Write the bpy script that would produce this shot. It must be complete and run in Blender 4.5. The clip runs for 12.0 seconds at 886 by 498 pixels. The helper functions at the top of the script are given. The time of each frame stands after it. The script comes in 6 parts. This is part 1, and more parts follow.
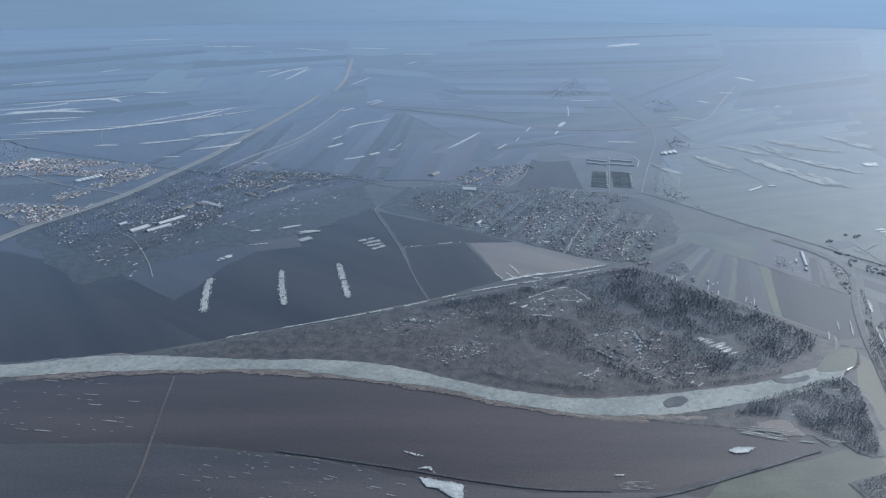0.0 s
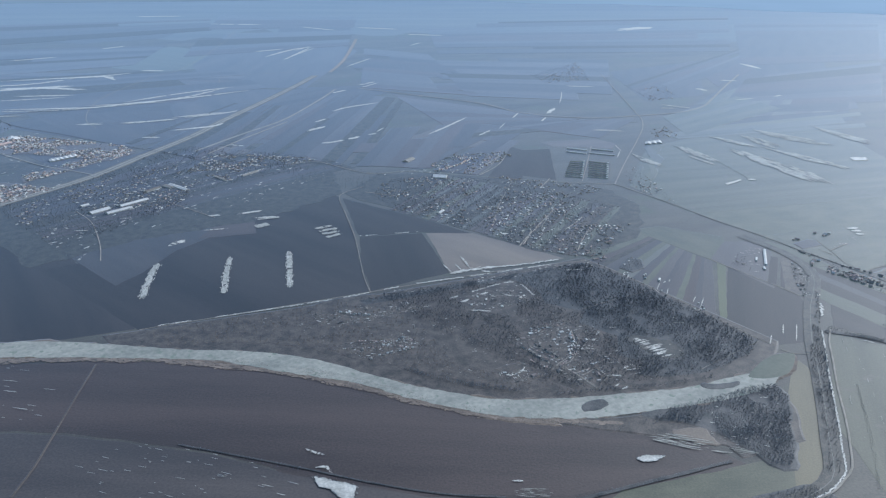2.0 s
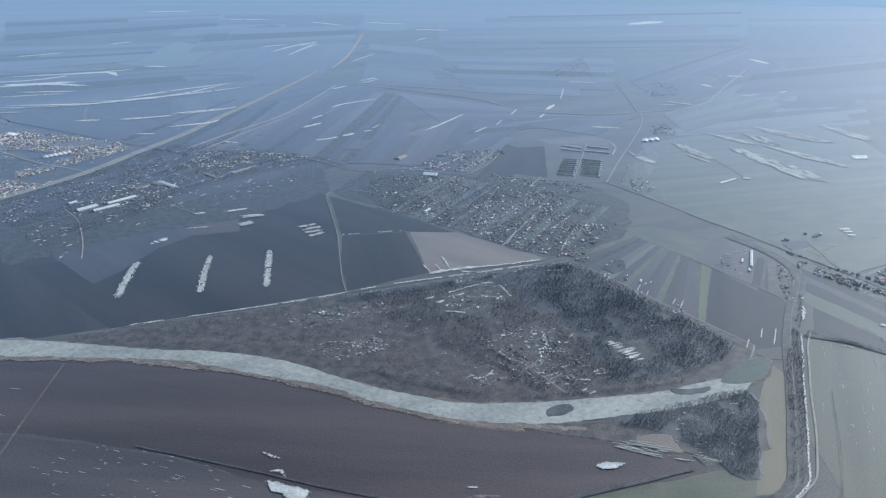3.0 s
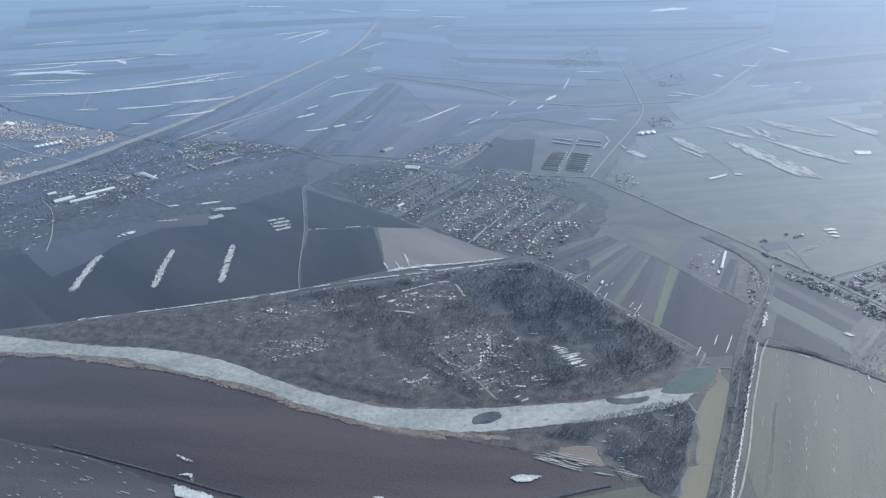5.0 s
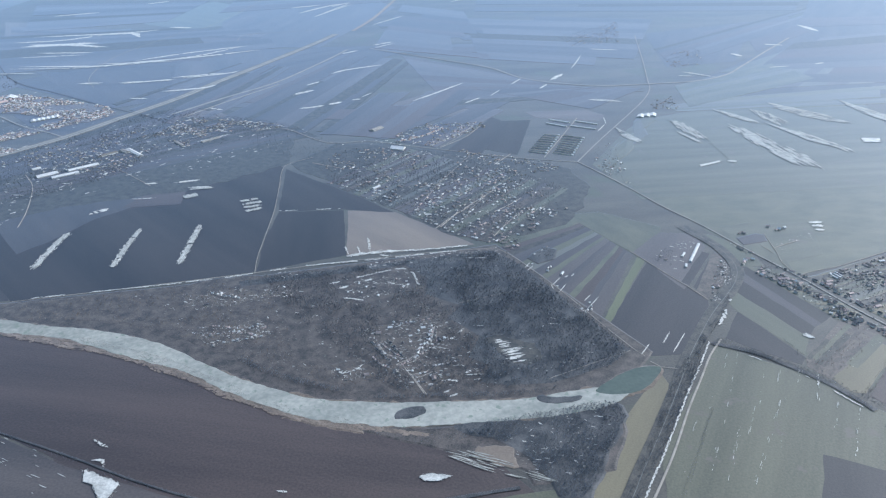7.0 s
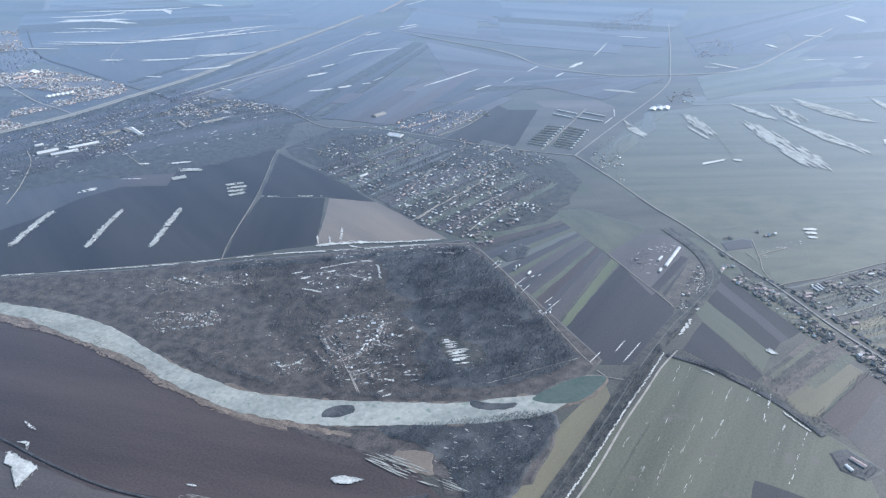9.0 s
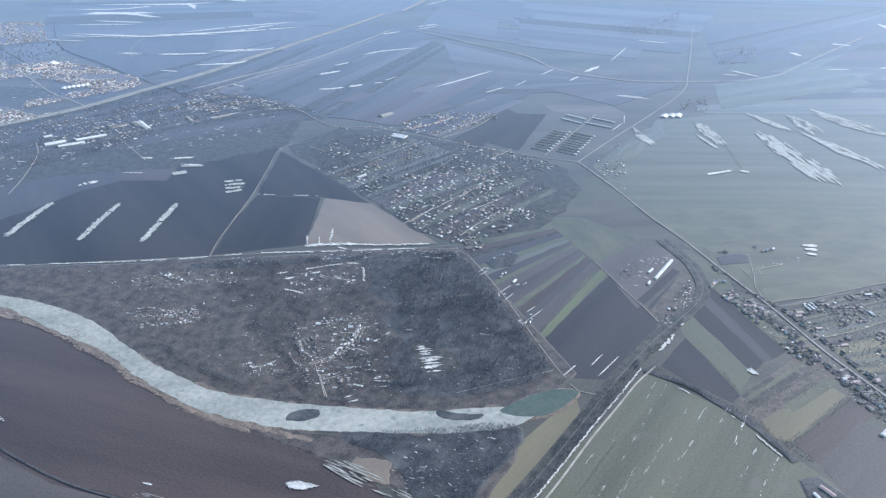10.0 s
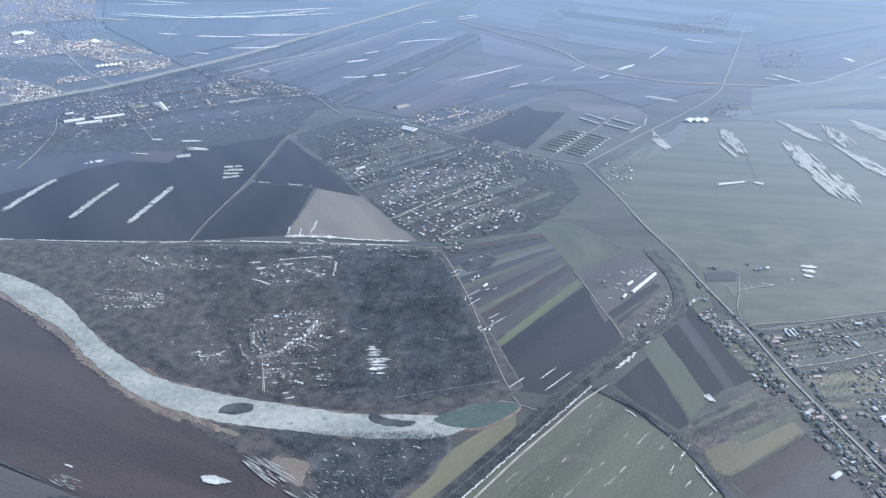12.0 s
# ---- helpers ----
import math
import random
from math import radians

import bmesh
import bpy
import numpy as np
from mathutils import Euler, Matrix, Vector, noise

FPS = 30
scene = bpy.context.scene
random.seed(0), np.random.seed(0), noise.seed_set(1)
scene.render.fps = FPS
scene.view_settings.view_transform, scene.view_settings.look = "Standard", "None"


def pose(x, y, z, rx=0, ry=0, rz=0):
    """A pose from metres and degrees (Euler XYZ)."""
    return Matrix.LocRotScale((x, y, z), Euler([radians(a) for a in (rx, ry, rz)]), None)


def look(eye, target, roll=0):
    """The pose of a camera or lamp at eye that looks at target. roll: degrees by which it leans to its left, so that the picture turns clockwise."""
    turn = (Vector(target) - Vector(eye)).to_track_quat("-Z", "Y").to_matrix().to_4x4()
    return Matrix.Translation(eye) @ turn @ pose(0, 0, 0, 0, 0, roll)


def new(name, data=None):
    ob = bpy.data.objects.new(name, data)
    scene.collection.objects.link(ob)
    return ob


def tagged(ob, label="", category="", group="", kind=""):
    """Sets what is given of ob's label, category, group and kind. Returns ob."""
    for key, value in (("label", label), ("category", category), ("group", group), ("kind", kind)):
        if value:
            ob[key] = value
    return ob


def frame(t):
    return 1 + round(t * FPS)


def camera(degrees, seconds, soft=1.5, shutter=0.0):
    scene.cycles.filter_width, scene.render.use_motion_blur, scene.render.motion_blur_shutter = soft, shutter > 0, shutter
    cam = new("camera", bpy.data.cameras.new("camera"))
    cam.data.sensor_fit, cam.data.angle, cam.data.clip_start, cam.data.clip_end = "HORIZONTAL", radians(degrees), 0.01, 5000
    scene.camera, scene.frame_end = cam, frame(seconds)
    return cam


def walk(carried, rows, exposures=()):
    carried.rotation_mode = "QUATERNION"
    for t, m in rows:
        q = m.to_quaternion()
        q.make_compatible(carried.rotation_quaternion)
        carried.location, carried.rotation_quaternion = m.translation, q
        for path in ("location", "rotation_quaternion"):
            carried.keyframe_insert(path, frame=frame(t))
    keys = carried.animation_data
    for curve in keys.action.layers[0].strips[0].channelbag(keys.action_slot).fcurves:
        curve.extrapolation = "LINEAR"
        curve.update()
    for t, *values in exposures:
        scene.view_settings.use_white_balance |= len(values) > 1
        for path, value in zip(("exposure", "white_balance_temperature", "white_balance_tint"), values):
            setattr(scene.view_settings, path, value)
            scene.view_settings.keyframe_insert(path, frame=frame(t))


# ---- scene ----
cam = camera(60.3, 12.0, soft=1.25)
PATH = [
    (0, 0.827, 0.418, 275.832, 69.464, -0.179, 0.199),
    (0.5, 18.120, 3.549, 277.633, 69.118, -0.286, 0.683),
    (1, 35.367, 6.995, 279.327, 68.691, -0.560, 1.235),
    (1.5, 52.578, 10.739, 280.937, 68.286, -0.641, 1.684),
    (2, 69.757, 14.764, 282.483, 67.965, -0.770, 2.259),
    (2.5, 86.912, 19.055, 283.985, 67.676, -0.640, 2.904),
    (3, 104.046, 23.603, 285.460, 67.518, -0.548, 3.556),
    (5, 172.432, 44.219, 291.357, 66.447, -0.161, 6.359),
    (5.5, 189.495, 49.968, 292.880, 65.931, -0.097, 7.124),
    (6, 206.544, 55.961, 294.434, 65.436, -0.083, 8.014),
    (6.5, 223.575, 62.203, 296.023, 64.914, -0.108, 8.823),
    (7, 240.586, 68.704, 297.648, 64.441, -0.104, 9.661),
    (9, 308.310, 97.582, 304.439, 62.941, -0.455, 14.186),
    (9.5, 325.126, 105.612, 306.178, 62.843, -0.799, 15.604),
    (10, 341.878, 114.011, 307.914, 62.762, -1.115, 17.083),
    (10.5, 358.556, 122.808, 309.632, 62.621, -1.335, 18.663),
    (11, 375.147, 132.033, 311.317, 62.356, -1.537, 20.211),
    (11.5, 391.639, 141.718, 312.951, 62.019, -1.687, 21.711),
    (12, 408.018, 151.898, 314.515, 61.684, -1.834, 22.941),
]
walk(cam, [(t, pose(*row)) for t, *row in PATH],
     exposures=[(0.0, -0.1, 5300, 7), (3.0, 0.18, 5350, 7), (7.0, 0.5, 5380, 8), (12.0, 0.78, 5380, 10)])

# ---- light ----
SUN_AZIMUTH, SUN_HEIGHT = 45.0, 34.0    # degrees: compass from +y clockwise, and above the horizon
world = bpy.data.worlds.new("world")
scene.world = world
world.use_nodes = True
wn = world.node_tree.nodes
sky = wn.new("ShaderNodeTexSky")
sky.sky_type, sky.sun_disc = "NISHITA", False
sky.sun_elevation, sky.sun_rotation = radians(SUN_HEIGHT), radians(SUN_AZIMUTH)
sky.dust_density, sky.air_density = 2.0, 1.5
wn["Background"].inputs["Strength"].default_value = 0.15
world.node_tree.links.new(sky.outputs[0], wn["Background"].inputs["Color"])
sun_data = bpy.data.lights.new("sun", "SUN")
sun_data.energy, sun_data.angle, sun_data.color = 2.7, radians(0.6), (1.0, 0.95, 0.88)
sun = new("sun", sun_data)
az, el = radians(SUN_AZIMUTH), radians(SUN_HEIGHT)
toward = Vector((math.sin(az) * math.cos(el), math.cos(az) * math.cos(el), math.sin(el)))
sun.matrix_world = look(toward * 900, (0, 0, 0))


# ---- materials ----
def surface(name, low, high, size, rough=0.9, fine=2.0, angle=0.0, stretch=1.0, bump=0.25, sheen=0.8,
            gloss=0.4, spots=None, vary=0.0):
    """A matt ground or wall surface: two noises mix low and high, stretched along the furrows' angle;
    spots adds patches of a third colour; vary shifts each object's own brightness."""
    m = bpy.data.materials.new(name)
    m.use_nodes = True
    n, link = m.node_tree.nodes, m.node_tree.links.new
    shader = n["Principled BSDF"]
    co = n.new("ShaderNodeTexCoord")
    place = n.new("ShaderNodeMapping")
    place.inputs["Rotation"].default_value = (0, 0, -radians(angle))
    turned = n.new("ShaderNodeMapping")
    turned.inputs["Scale"].default_value = (1.0 / stretch, 1.0, 1.0)
    link(co.outputs["Object"], place.inputs[0])
    link(place.outputs[0], turned.inputs[0])

    def grain(scale, detail, source):
        t = n.new("ShaderNodeTexNoise")
        t.inputs["Scale"].default_value, t.inputs["Detail"].default_value = scale, detail
        t.inputs["Roughness"].default_value = 0.62
        link(source.outputs[0], t.inputs["Vector"])
        return t

    wide, close = grain(1.0 / size, 5, turned), grain(1.0 / fine, 4, place)
    add = n.new("ShaderNodeMath")
    add.operation = "MULTIPLY_ADD"
    link(close.outputs[0], add.inputs[0])
    add.inputs[1].default_value = 0.8
    link(wide.outputs[0], add.inputs[2])
    ramp = n.new("ShaderNodeMapRange")
    ramp.inputs["From Min"].default_value, ramp.inputs["From Max"].default_value = 0.72, 1.10
    link(add.outputs[0], ramp.inputs["Value"])
    mix = n.new("ShaderNodeMix")
    mix.data_type = "RGBA"
    mix.inputs["A"].default_value, mix.inputs["B"].default_value = (*low, 1), (*high, 1)
    link(ramp.outputs[0], mix.inputs["Factor"])
    colour = mix.outputs["Result"]
    if spots:
        tint, amount, scale = spots
        s = grain(1.0 / scale, 6, place)
        cut = n.new("ShaderNodeMapRange")
        cut.inputs["From Min"].default_value, cut.inputs["From Max"].default_value = amount, amount + 0.06
        link(s.outputs[0], cut.inputs["Value"])
        over = n.new("ShaderNodeMix")
        over.data_type = "RGBA"
        over.inputs["B"].default_value = (*tint, 1)
        link(cut.outputs[0], over.inputs["Factor"])
        link(colour, over.inputs["A"])
        colour = over.outputs["Result"]
    if vary:
        info = n.new("ShaderNodeObjectInfo")
        swing = n.new("ShaderNodeMapRange")
        swing.inputs["To Min"].default_value, swing.inputs["To Max"].default_value = 1 - vary, 1 + vary
        link(info.outputs["Random"], swing.inputs["Value"])
        hsv = n.new("ShaderNodeHueSaturation")
        link(swing.outputs[0], hsv.inputs["Value"])
        link(colour, hsv.inputs["Color"])
        colour = hsv.outputs[0]
    link(colour, shader.inputs["Base Color"])
    shader.inputs["Roughness"].default_value = rough
    shader.inputs["Specular IOR Level"].default_value = gloss
    # the blue sheen imitates aerial haze on surfaces seen at a flat angle
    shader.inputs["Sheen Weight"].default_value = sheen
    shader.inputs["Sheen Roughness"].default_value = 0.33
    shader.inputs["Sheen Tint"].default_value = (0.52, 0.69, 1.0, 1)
    if bump:
        b = n.new("ShaderNodeBump")
        b.inputs["Strength"].default_value, b.inputs["Distance"].default_value = bump, fine * 0.3
        link(close.outputs[0], b.inputs["Height"])
        link(b.outputs[0], shader.inputs["Normal"])
    return m


SOILS = {  # low colour, high colour, broad size, fine size, furrow stretch, spots
    "dark": ((0.015, 0.016, 0.021), (0.042, 0.038, 0.040), 60, 1.3, 9, None),
    "soil": ((0.034, 0.032, 0.036), (0.066, 0.057, 0.056), 26, 1.2, 9, None),
    "umber": ((0.038, 0.027, 0.025), (0.080, 0.057, 0.049), 45, 1.5, 8, None),
    "brown": ((0.066, 0.051, 0.042), (0.120, 0.094, 0.075), 30, 1.3, 7, None),
    "tan": ((0.140, 0.108, 0.082), (0.210, 0.165, 0.120), 34, 1.5, 5, None),
    "straw": ((0.110, 0.094, 0.056), (0.165, 0.138, 0.082), 22, 1.2, 6, None),
    "olive": ((0.058, 0.061, 0.039), (0.108, 0.102, 0.064), 20, 1.2, 2, None),
    "meadow": ((0.066, 0.066, 0.043), (0.120, 0.114, 0.074), 24, 1.5, 14, ((0.112, 0.096, 0.074), 0.60, 22)),
    "green": ((0.072, 0.073, 0.048), (0.107, 0.106, 0.069), 22, 1.2, 8, None),
    "grey": ((0.076, 0.076, 0.064), (0.120, 0.115, 0.094), 22, 1.2, 8, None),
    "pale": ((0.20, 0.19, 0.12), (0.30, 0.27, 0.17), 34, 2.2, 5, None),
    "reed": ((0.105, 0.078, 0.058), (0.25, 0.19, 0.14), 7, 1.2, 2, None),
    "sand": ((0.20, 0.155, 0.115), (0.34, 0.27, 0.205), 10, 1.2, 2, None),
    "scrub": ((0.042, 0.036, 0.031), (0.122, 0.097, 0.076), 8, 1.2, 1, None),
}
HAZE_SHEEN = {"fallow": 0.66, "dark": 0.38, "crop": 0.5, "grey": 0.66, "green": 0.66, "meadow": 0.66, "olive": 0.64, "straw": 0.62, "brown": 0.62, "umber": 0.62, "litter": 0.46, "scrub": 0.55, "yard": 0.50, "soil": 0.60, "humus": 0.48,}      # how much blue haze each ground takes on at grazing angles
soil_cache = {}


def soil(kind, angle):
    key = (kind, round(angle / 6) * 6)
    if key not in soil_cache:
        low, high, size, fine, stretch, spots = SOILS[kind]
        soil_cache[key] = surface(kind + "_ground", low, high, size, 0.60, fine, key[1], stretch, gloss=0.32, spots=spots, vary=0.10, sheen=HAZE_SHEEN.get(kind, 0.70) * 1.15)
    return soil_cache[key]


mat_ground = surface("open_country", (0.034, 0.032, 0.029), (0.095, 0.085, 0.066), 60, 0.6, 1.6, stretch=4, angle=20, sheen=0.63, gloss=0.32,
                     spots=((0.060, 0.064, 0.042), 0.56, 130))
mat_asphalt = surface("worn_asphalt", (0.19, 0.178, 0.158), (0.285, 0.265, 0.235), 20, 0.8, 1.0, sheen=0.45)
mat_dirt = surface("pale_dirt", (0.25, 0.22, 0.18), (0.38, 0.335, 0.28), 12, 0.9, 1.0, sheen=0.4)
mat_sandy = surface("sandy_gravel", (0.20, 0.165, 0.135), (0.29, 0.245, 0.205), 14, 0.9, 1.5, sheen=0.45)
mat_rail = surface("track_ballast", (0.05, 0.05, 0.055), (0.09, 0.085, 0.085), 10, 0.9, 1.0, sheen=0.4)
mat_verge = surface("dry_verge", (0.115, 0.105, 0.08), (0.195, 0.175, 0.135), 15, 0.9, 1.5, sheen=0.45)
mat_snow = surface("old_snow", (0.33, 0.315, 0.28), (0.64, 0.61, 0.545), 7, 0.6, 1.1, bump=0.06, sheen=0.4)
mat_thin_snow = surface("thin_snow_on_grass", (0.20, 0.195, 0.165), (0.40, 0.385, 0.335), 9, 0.7, 1.4, bump=0.03, sheen=0.5)
mat_ice = surface("rotten_ice", (0.205, 0.208, 0.182), (0.355, 0.342, 0.292), 34, 0.7, 4.0, bump=0.03, sheen=0.15, angle=35, stretch=3,
                  spots=((0.175, 0.20, 0.16), 0.585, 6))
# canal water: the reflected sky is put into its pale grey colour
mat_canal = surface("grey_canal_ice", (0.095, 0.10, 0.095), (0.165, 0.17, 0.155), 12, 0.5, 2.0, bump=0.02, sheen=0.3)
mat_water = surface("still_water", (0.060, 0.078, 0.062), (0.088, 0.106, 0.084), 30, 0.12, 3.0, bump=0.02, sheen=0.0, gloss=0.3)
mat_reed = surface("dry_reed", (0.09, 0.070, 0.052), (0.19, 0.145, 0.108), 8, 0.9, 1.2)
mat_bark = surface("bare_branches", (0.084, 0.089, 0.099), (0.188, 0.190, 0.195), 8, 0.9, 1.0, bump=0, vary=0.2, sheen=0.75)
mat_scrub = surface("brown_branches", (0.105, 0.082, 0.068), (0.215, 0.170, 0.138), 5, 0.9, 1.0, bump=0, vary=0.2, sheen=0.9)
mat_wall = surface("plaster", (0.42, 0.405, 0.37), (0.60, 0.58, 0.54), 4, 0.9, 0.4, sheen=0.05, vary=0.25)
ROOFS = {
    "red tile": surface("red_tile", (0.34, 0.25, 0.22), (0.50, 0.395, 0.355), 2, 0.8, 0.4, sheen=0.25, vary=0.2),
    "brown tile": surface("brown_tile", (0.15, 0.125, 0.115), (0.26, 0.215, 0.195), 3, 0.8, 0.4, sheen=0.25, vary=0.2),
    "grey sheet": surface("grey_sheet", (0.17, 0.16, 0.15), (0.31, 0.29, 0.265), 2, 0.75, 0.4, sheen=0.0, gloss=0.12, vary=0.3),
    "white metal": surface("white_metal", (0.44, 0.43, 0.41), (0.62, 0.605, 0.58), 3, 0.7, 0.5, sheen=0.05, gloss=0.2, vary=0.08),
    "dark shingle": surface("dark_shingle", (0.055, 0.055, 0.06), (0.10, 0.10, 0.105), 3, 0.8, 0.4, sheen=0.25, vary=0.2),
}
ROADS = {"asphalt": mat_asphalt, "dirt": mat_dirt, "sandy": mat_sandy, "rail": mat_rail}

# ---- builders ----
rng = random.Random(7)
heights = {"field": 0.02, "floor": 0.36, "water": 0.42, "road": 0.46, "snow": 0.56}


def rise(of="field"):
    """The next height at which a flush surface of that sort may lie."""
    heights[of] += {"field": 0.0008, "floor": 0.0012, "water": 0.003, "road": 0.0008, "snow": 0.0003}[of]
    return heights[of]


def raw(name, verts, faces, mats, slots=None, parent=None, label=""):
    me = bpy.data.meshes.new(name)
    me.from_pydata(verts, [], faces)
    for m in mats:
        me.materials.append(m)
    if slots is not None:
        me.polygons.foreach_set("material_index", slots)
    me.update()
    ob = new(name, me)
    if parent:
        ob.parent = parent
    if label:
        tagged(ob, label)
    return ob


def curve(points, step):
    """A smooth line through the points, with a point every step metres or so."""
    p = [Vector(q) for q in points]
    p = [p[0] * 2 - p[1]] + p + [p[-1] * 2 - p[-2]]
    out = []
    for a, b, c, d in zip(p, p[1:], p[2:], p[3:]):
        k = max(1, int((c - b).length / step))
        for i in range(k):
            t = i / k
            out.append(0.5 * (2 * b + (c - a) * t + (2 * a - 5 * b + 4 * c - d) * t * t + (3 * b - a - 3 * c + d) * t ** 3))
    return out + [p[-2]]


def outline(points, step, rough, smooth=False):
    """A closed outline with a vertex every step metres, waved by rough metres."""
    p = [Vector(q) for q in points]
    out = []
    k = len(p)
    for i in range(k):
        a, b, c, d = p[i - 1], p[i], p[(i + 1) % k], p[(i + 2) % k]
        parts = max(1, min(60, int((c - b).length / step)))
        for j in range(parts):
            t = j / parts
            if smooth:
                q = 0.5 * (2 * b + (c - a) * t + (2 * a - 5 * b + 4 * c - d) * t * t + (3 * b - a - 3 * c + d) * t ** 3)
            else:
                q = b.lerp(c, t)
            wave = noise.noise_vector(Vector((q.x, q.y, 0)) / (step * 2.3)) * rough
            out.append((q.x + wave.x, q.y + wave.y))
    return out


def slab(name, ring, top, deep, mat, label, category, kind="structure"):
    """A flat surface with shallow sloping edges that run down into the ground."""
    k = len(ring)
    if sum(ring[i - 1][0] * ring[i][1] - ring[i][0] * ring[i - 1][1] for i in range(k)) < 0:
        ring = ring[::-1]
    skirt = []
    for i in range(k):
        (ax, ay), (bx, by) = ring[i - 1], ring[(i + 1) % k]
        d = math.hypot(bx - ax, by - ay) or 1.0
        skirt.append((ring[i][0] + (by - ay) / d * deep * 5, ring[i][1] - (bx - ax) / d * deep * 5, top - deep))
    verts = [(x, y, top) for x, y in ring] + skirt
    faces = [tuple(range(k))] + [(i, i + k, (i + 1) % k + k, (i + 1) % k) for i in range(k)]
    return tagged(raw(name, verts, faces, [mat]), label, category, kind=kind)


def long_way(points):
    """The direction of an outline's longest side, in degrees."""
    best = max(range(len(points)), key=lambda i: math.dist(points[i - 1], points[i]))
    (ax, ay), (bx, by) = points[best - 1], points[best]
    return math.degrees(math.atan2(by - ay, bx - ax)) % 180


def field(points, kind, label, angle=None):
    return slab("field", outline(points, 3, 1.8) if kind == "reed" else outline(points, 11, 9.0) if kind == "yard" and len(points) > 5 else outline(points, 7, 1.2), rise(), 0.3,
                soil(kind, long_way(points) if angle is None else angle), label, "field")


def blobs(spots, name, label, mat=mat_snow, category="snow", top=None, hump=0.12):
    """Flat ragged lumps of snow as one mesh; spots: x, y, half length, half width, angle."""
    verts, faces = [], []
    top = top or rise("snow")
    for x, y, l, w, s in spots:
        c, d = math.cos(s), math.sin(s)
        base, k = len(verts), 9
        for i in range(k):
            t = 2 * math.pi * i / k
            u, v = math.cos(t) * l * rng.uniform(0.6, 1.2), math.sin(t) * w * rng.uniform(0.5, 1.2)
            verts.append((x + u * c - v * d, y + u * d + v * c, top))
        verts.append((x, y, top + hump))
        faces += [(base + i, base + (i + 1) % k, base + k) for i in range(k)]
    if verts:
        tagged(raw(name, verts, faces, [mat]), label, category, kind="stuff")


def snow(points, rough=0.4, thin=False):
    """A thawing patch: a ragged middle, with thin streaks along its long way at the edges."""
    size = max(math.dist(points[0], q) for q in points)
    cx, cy = sum(p[0] for p in points) / len(points), sum(p[1] for p in points) / len(points)
    step = max(0.7, size / 70)
    if thin or size > 45:       # wide thin cover of streaks
        turn = radians(long_way(points))
        wide, xs, ys = [], [p[0] for p in points], [p[1] for p in points]
        while len(wide) < (45 if thin else 150):
            x, y = rng.uniform(min(xs), max(xs)), rng.uniform(min(ys), max(ys))
            if inside(x, y, points) and noise.noise(Vector((x, y, 8)) / (size * 0.09)) > -0.25:
                wide.append((x, y, size * rng.uniform(0.03, 0.14), size * rng.uniform(0.005, 0.014) * (0.55 if thin else 1), turn + rng.uniform(-0.08, 0.08)))
        blobs(wide, "snow_patch", "thin streaky cover of old snow on a field", mat_thin_snow, hump=0.02)
        return
    shrunk = [(cx + (x - cx) * 0.86, cy + (y - cy) * 0.86) for x, y in points]
    slab("snow_patch", outline(shrunk, step, step * 2.2 * rough + 0.2), rise("snow") + 0.01, 0.05, mat_snow,
         "ragged patch of old snow on bare ground", "snow", "stuff")
    way = radians(long_way(points))
    spots = []
    for i in range(len(points)):
        a, c = Vector(points[i - 1]), Vector(points[i])
        for n in range(int((a - c).length / (step * 1.1)) + 1):
            p = a.lerp(c, rng.random())
            p = p.lerp(Vector((cx, cy)), rng.uniform(-0.02, 0.3)) + Vector((rng.gauss(0, 1), rng.gauss(0, 1))) * step * 0.3
            spots.append((p.x, p.y, step * rng.uniform(0.5, 2.4), step * rng.uniform(0.06, 0.2), way + rng.uniform(-0.12, 0.12)))
    blobs(spots, "snow_crumbs", "thawing streaks of snow round a patch")


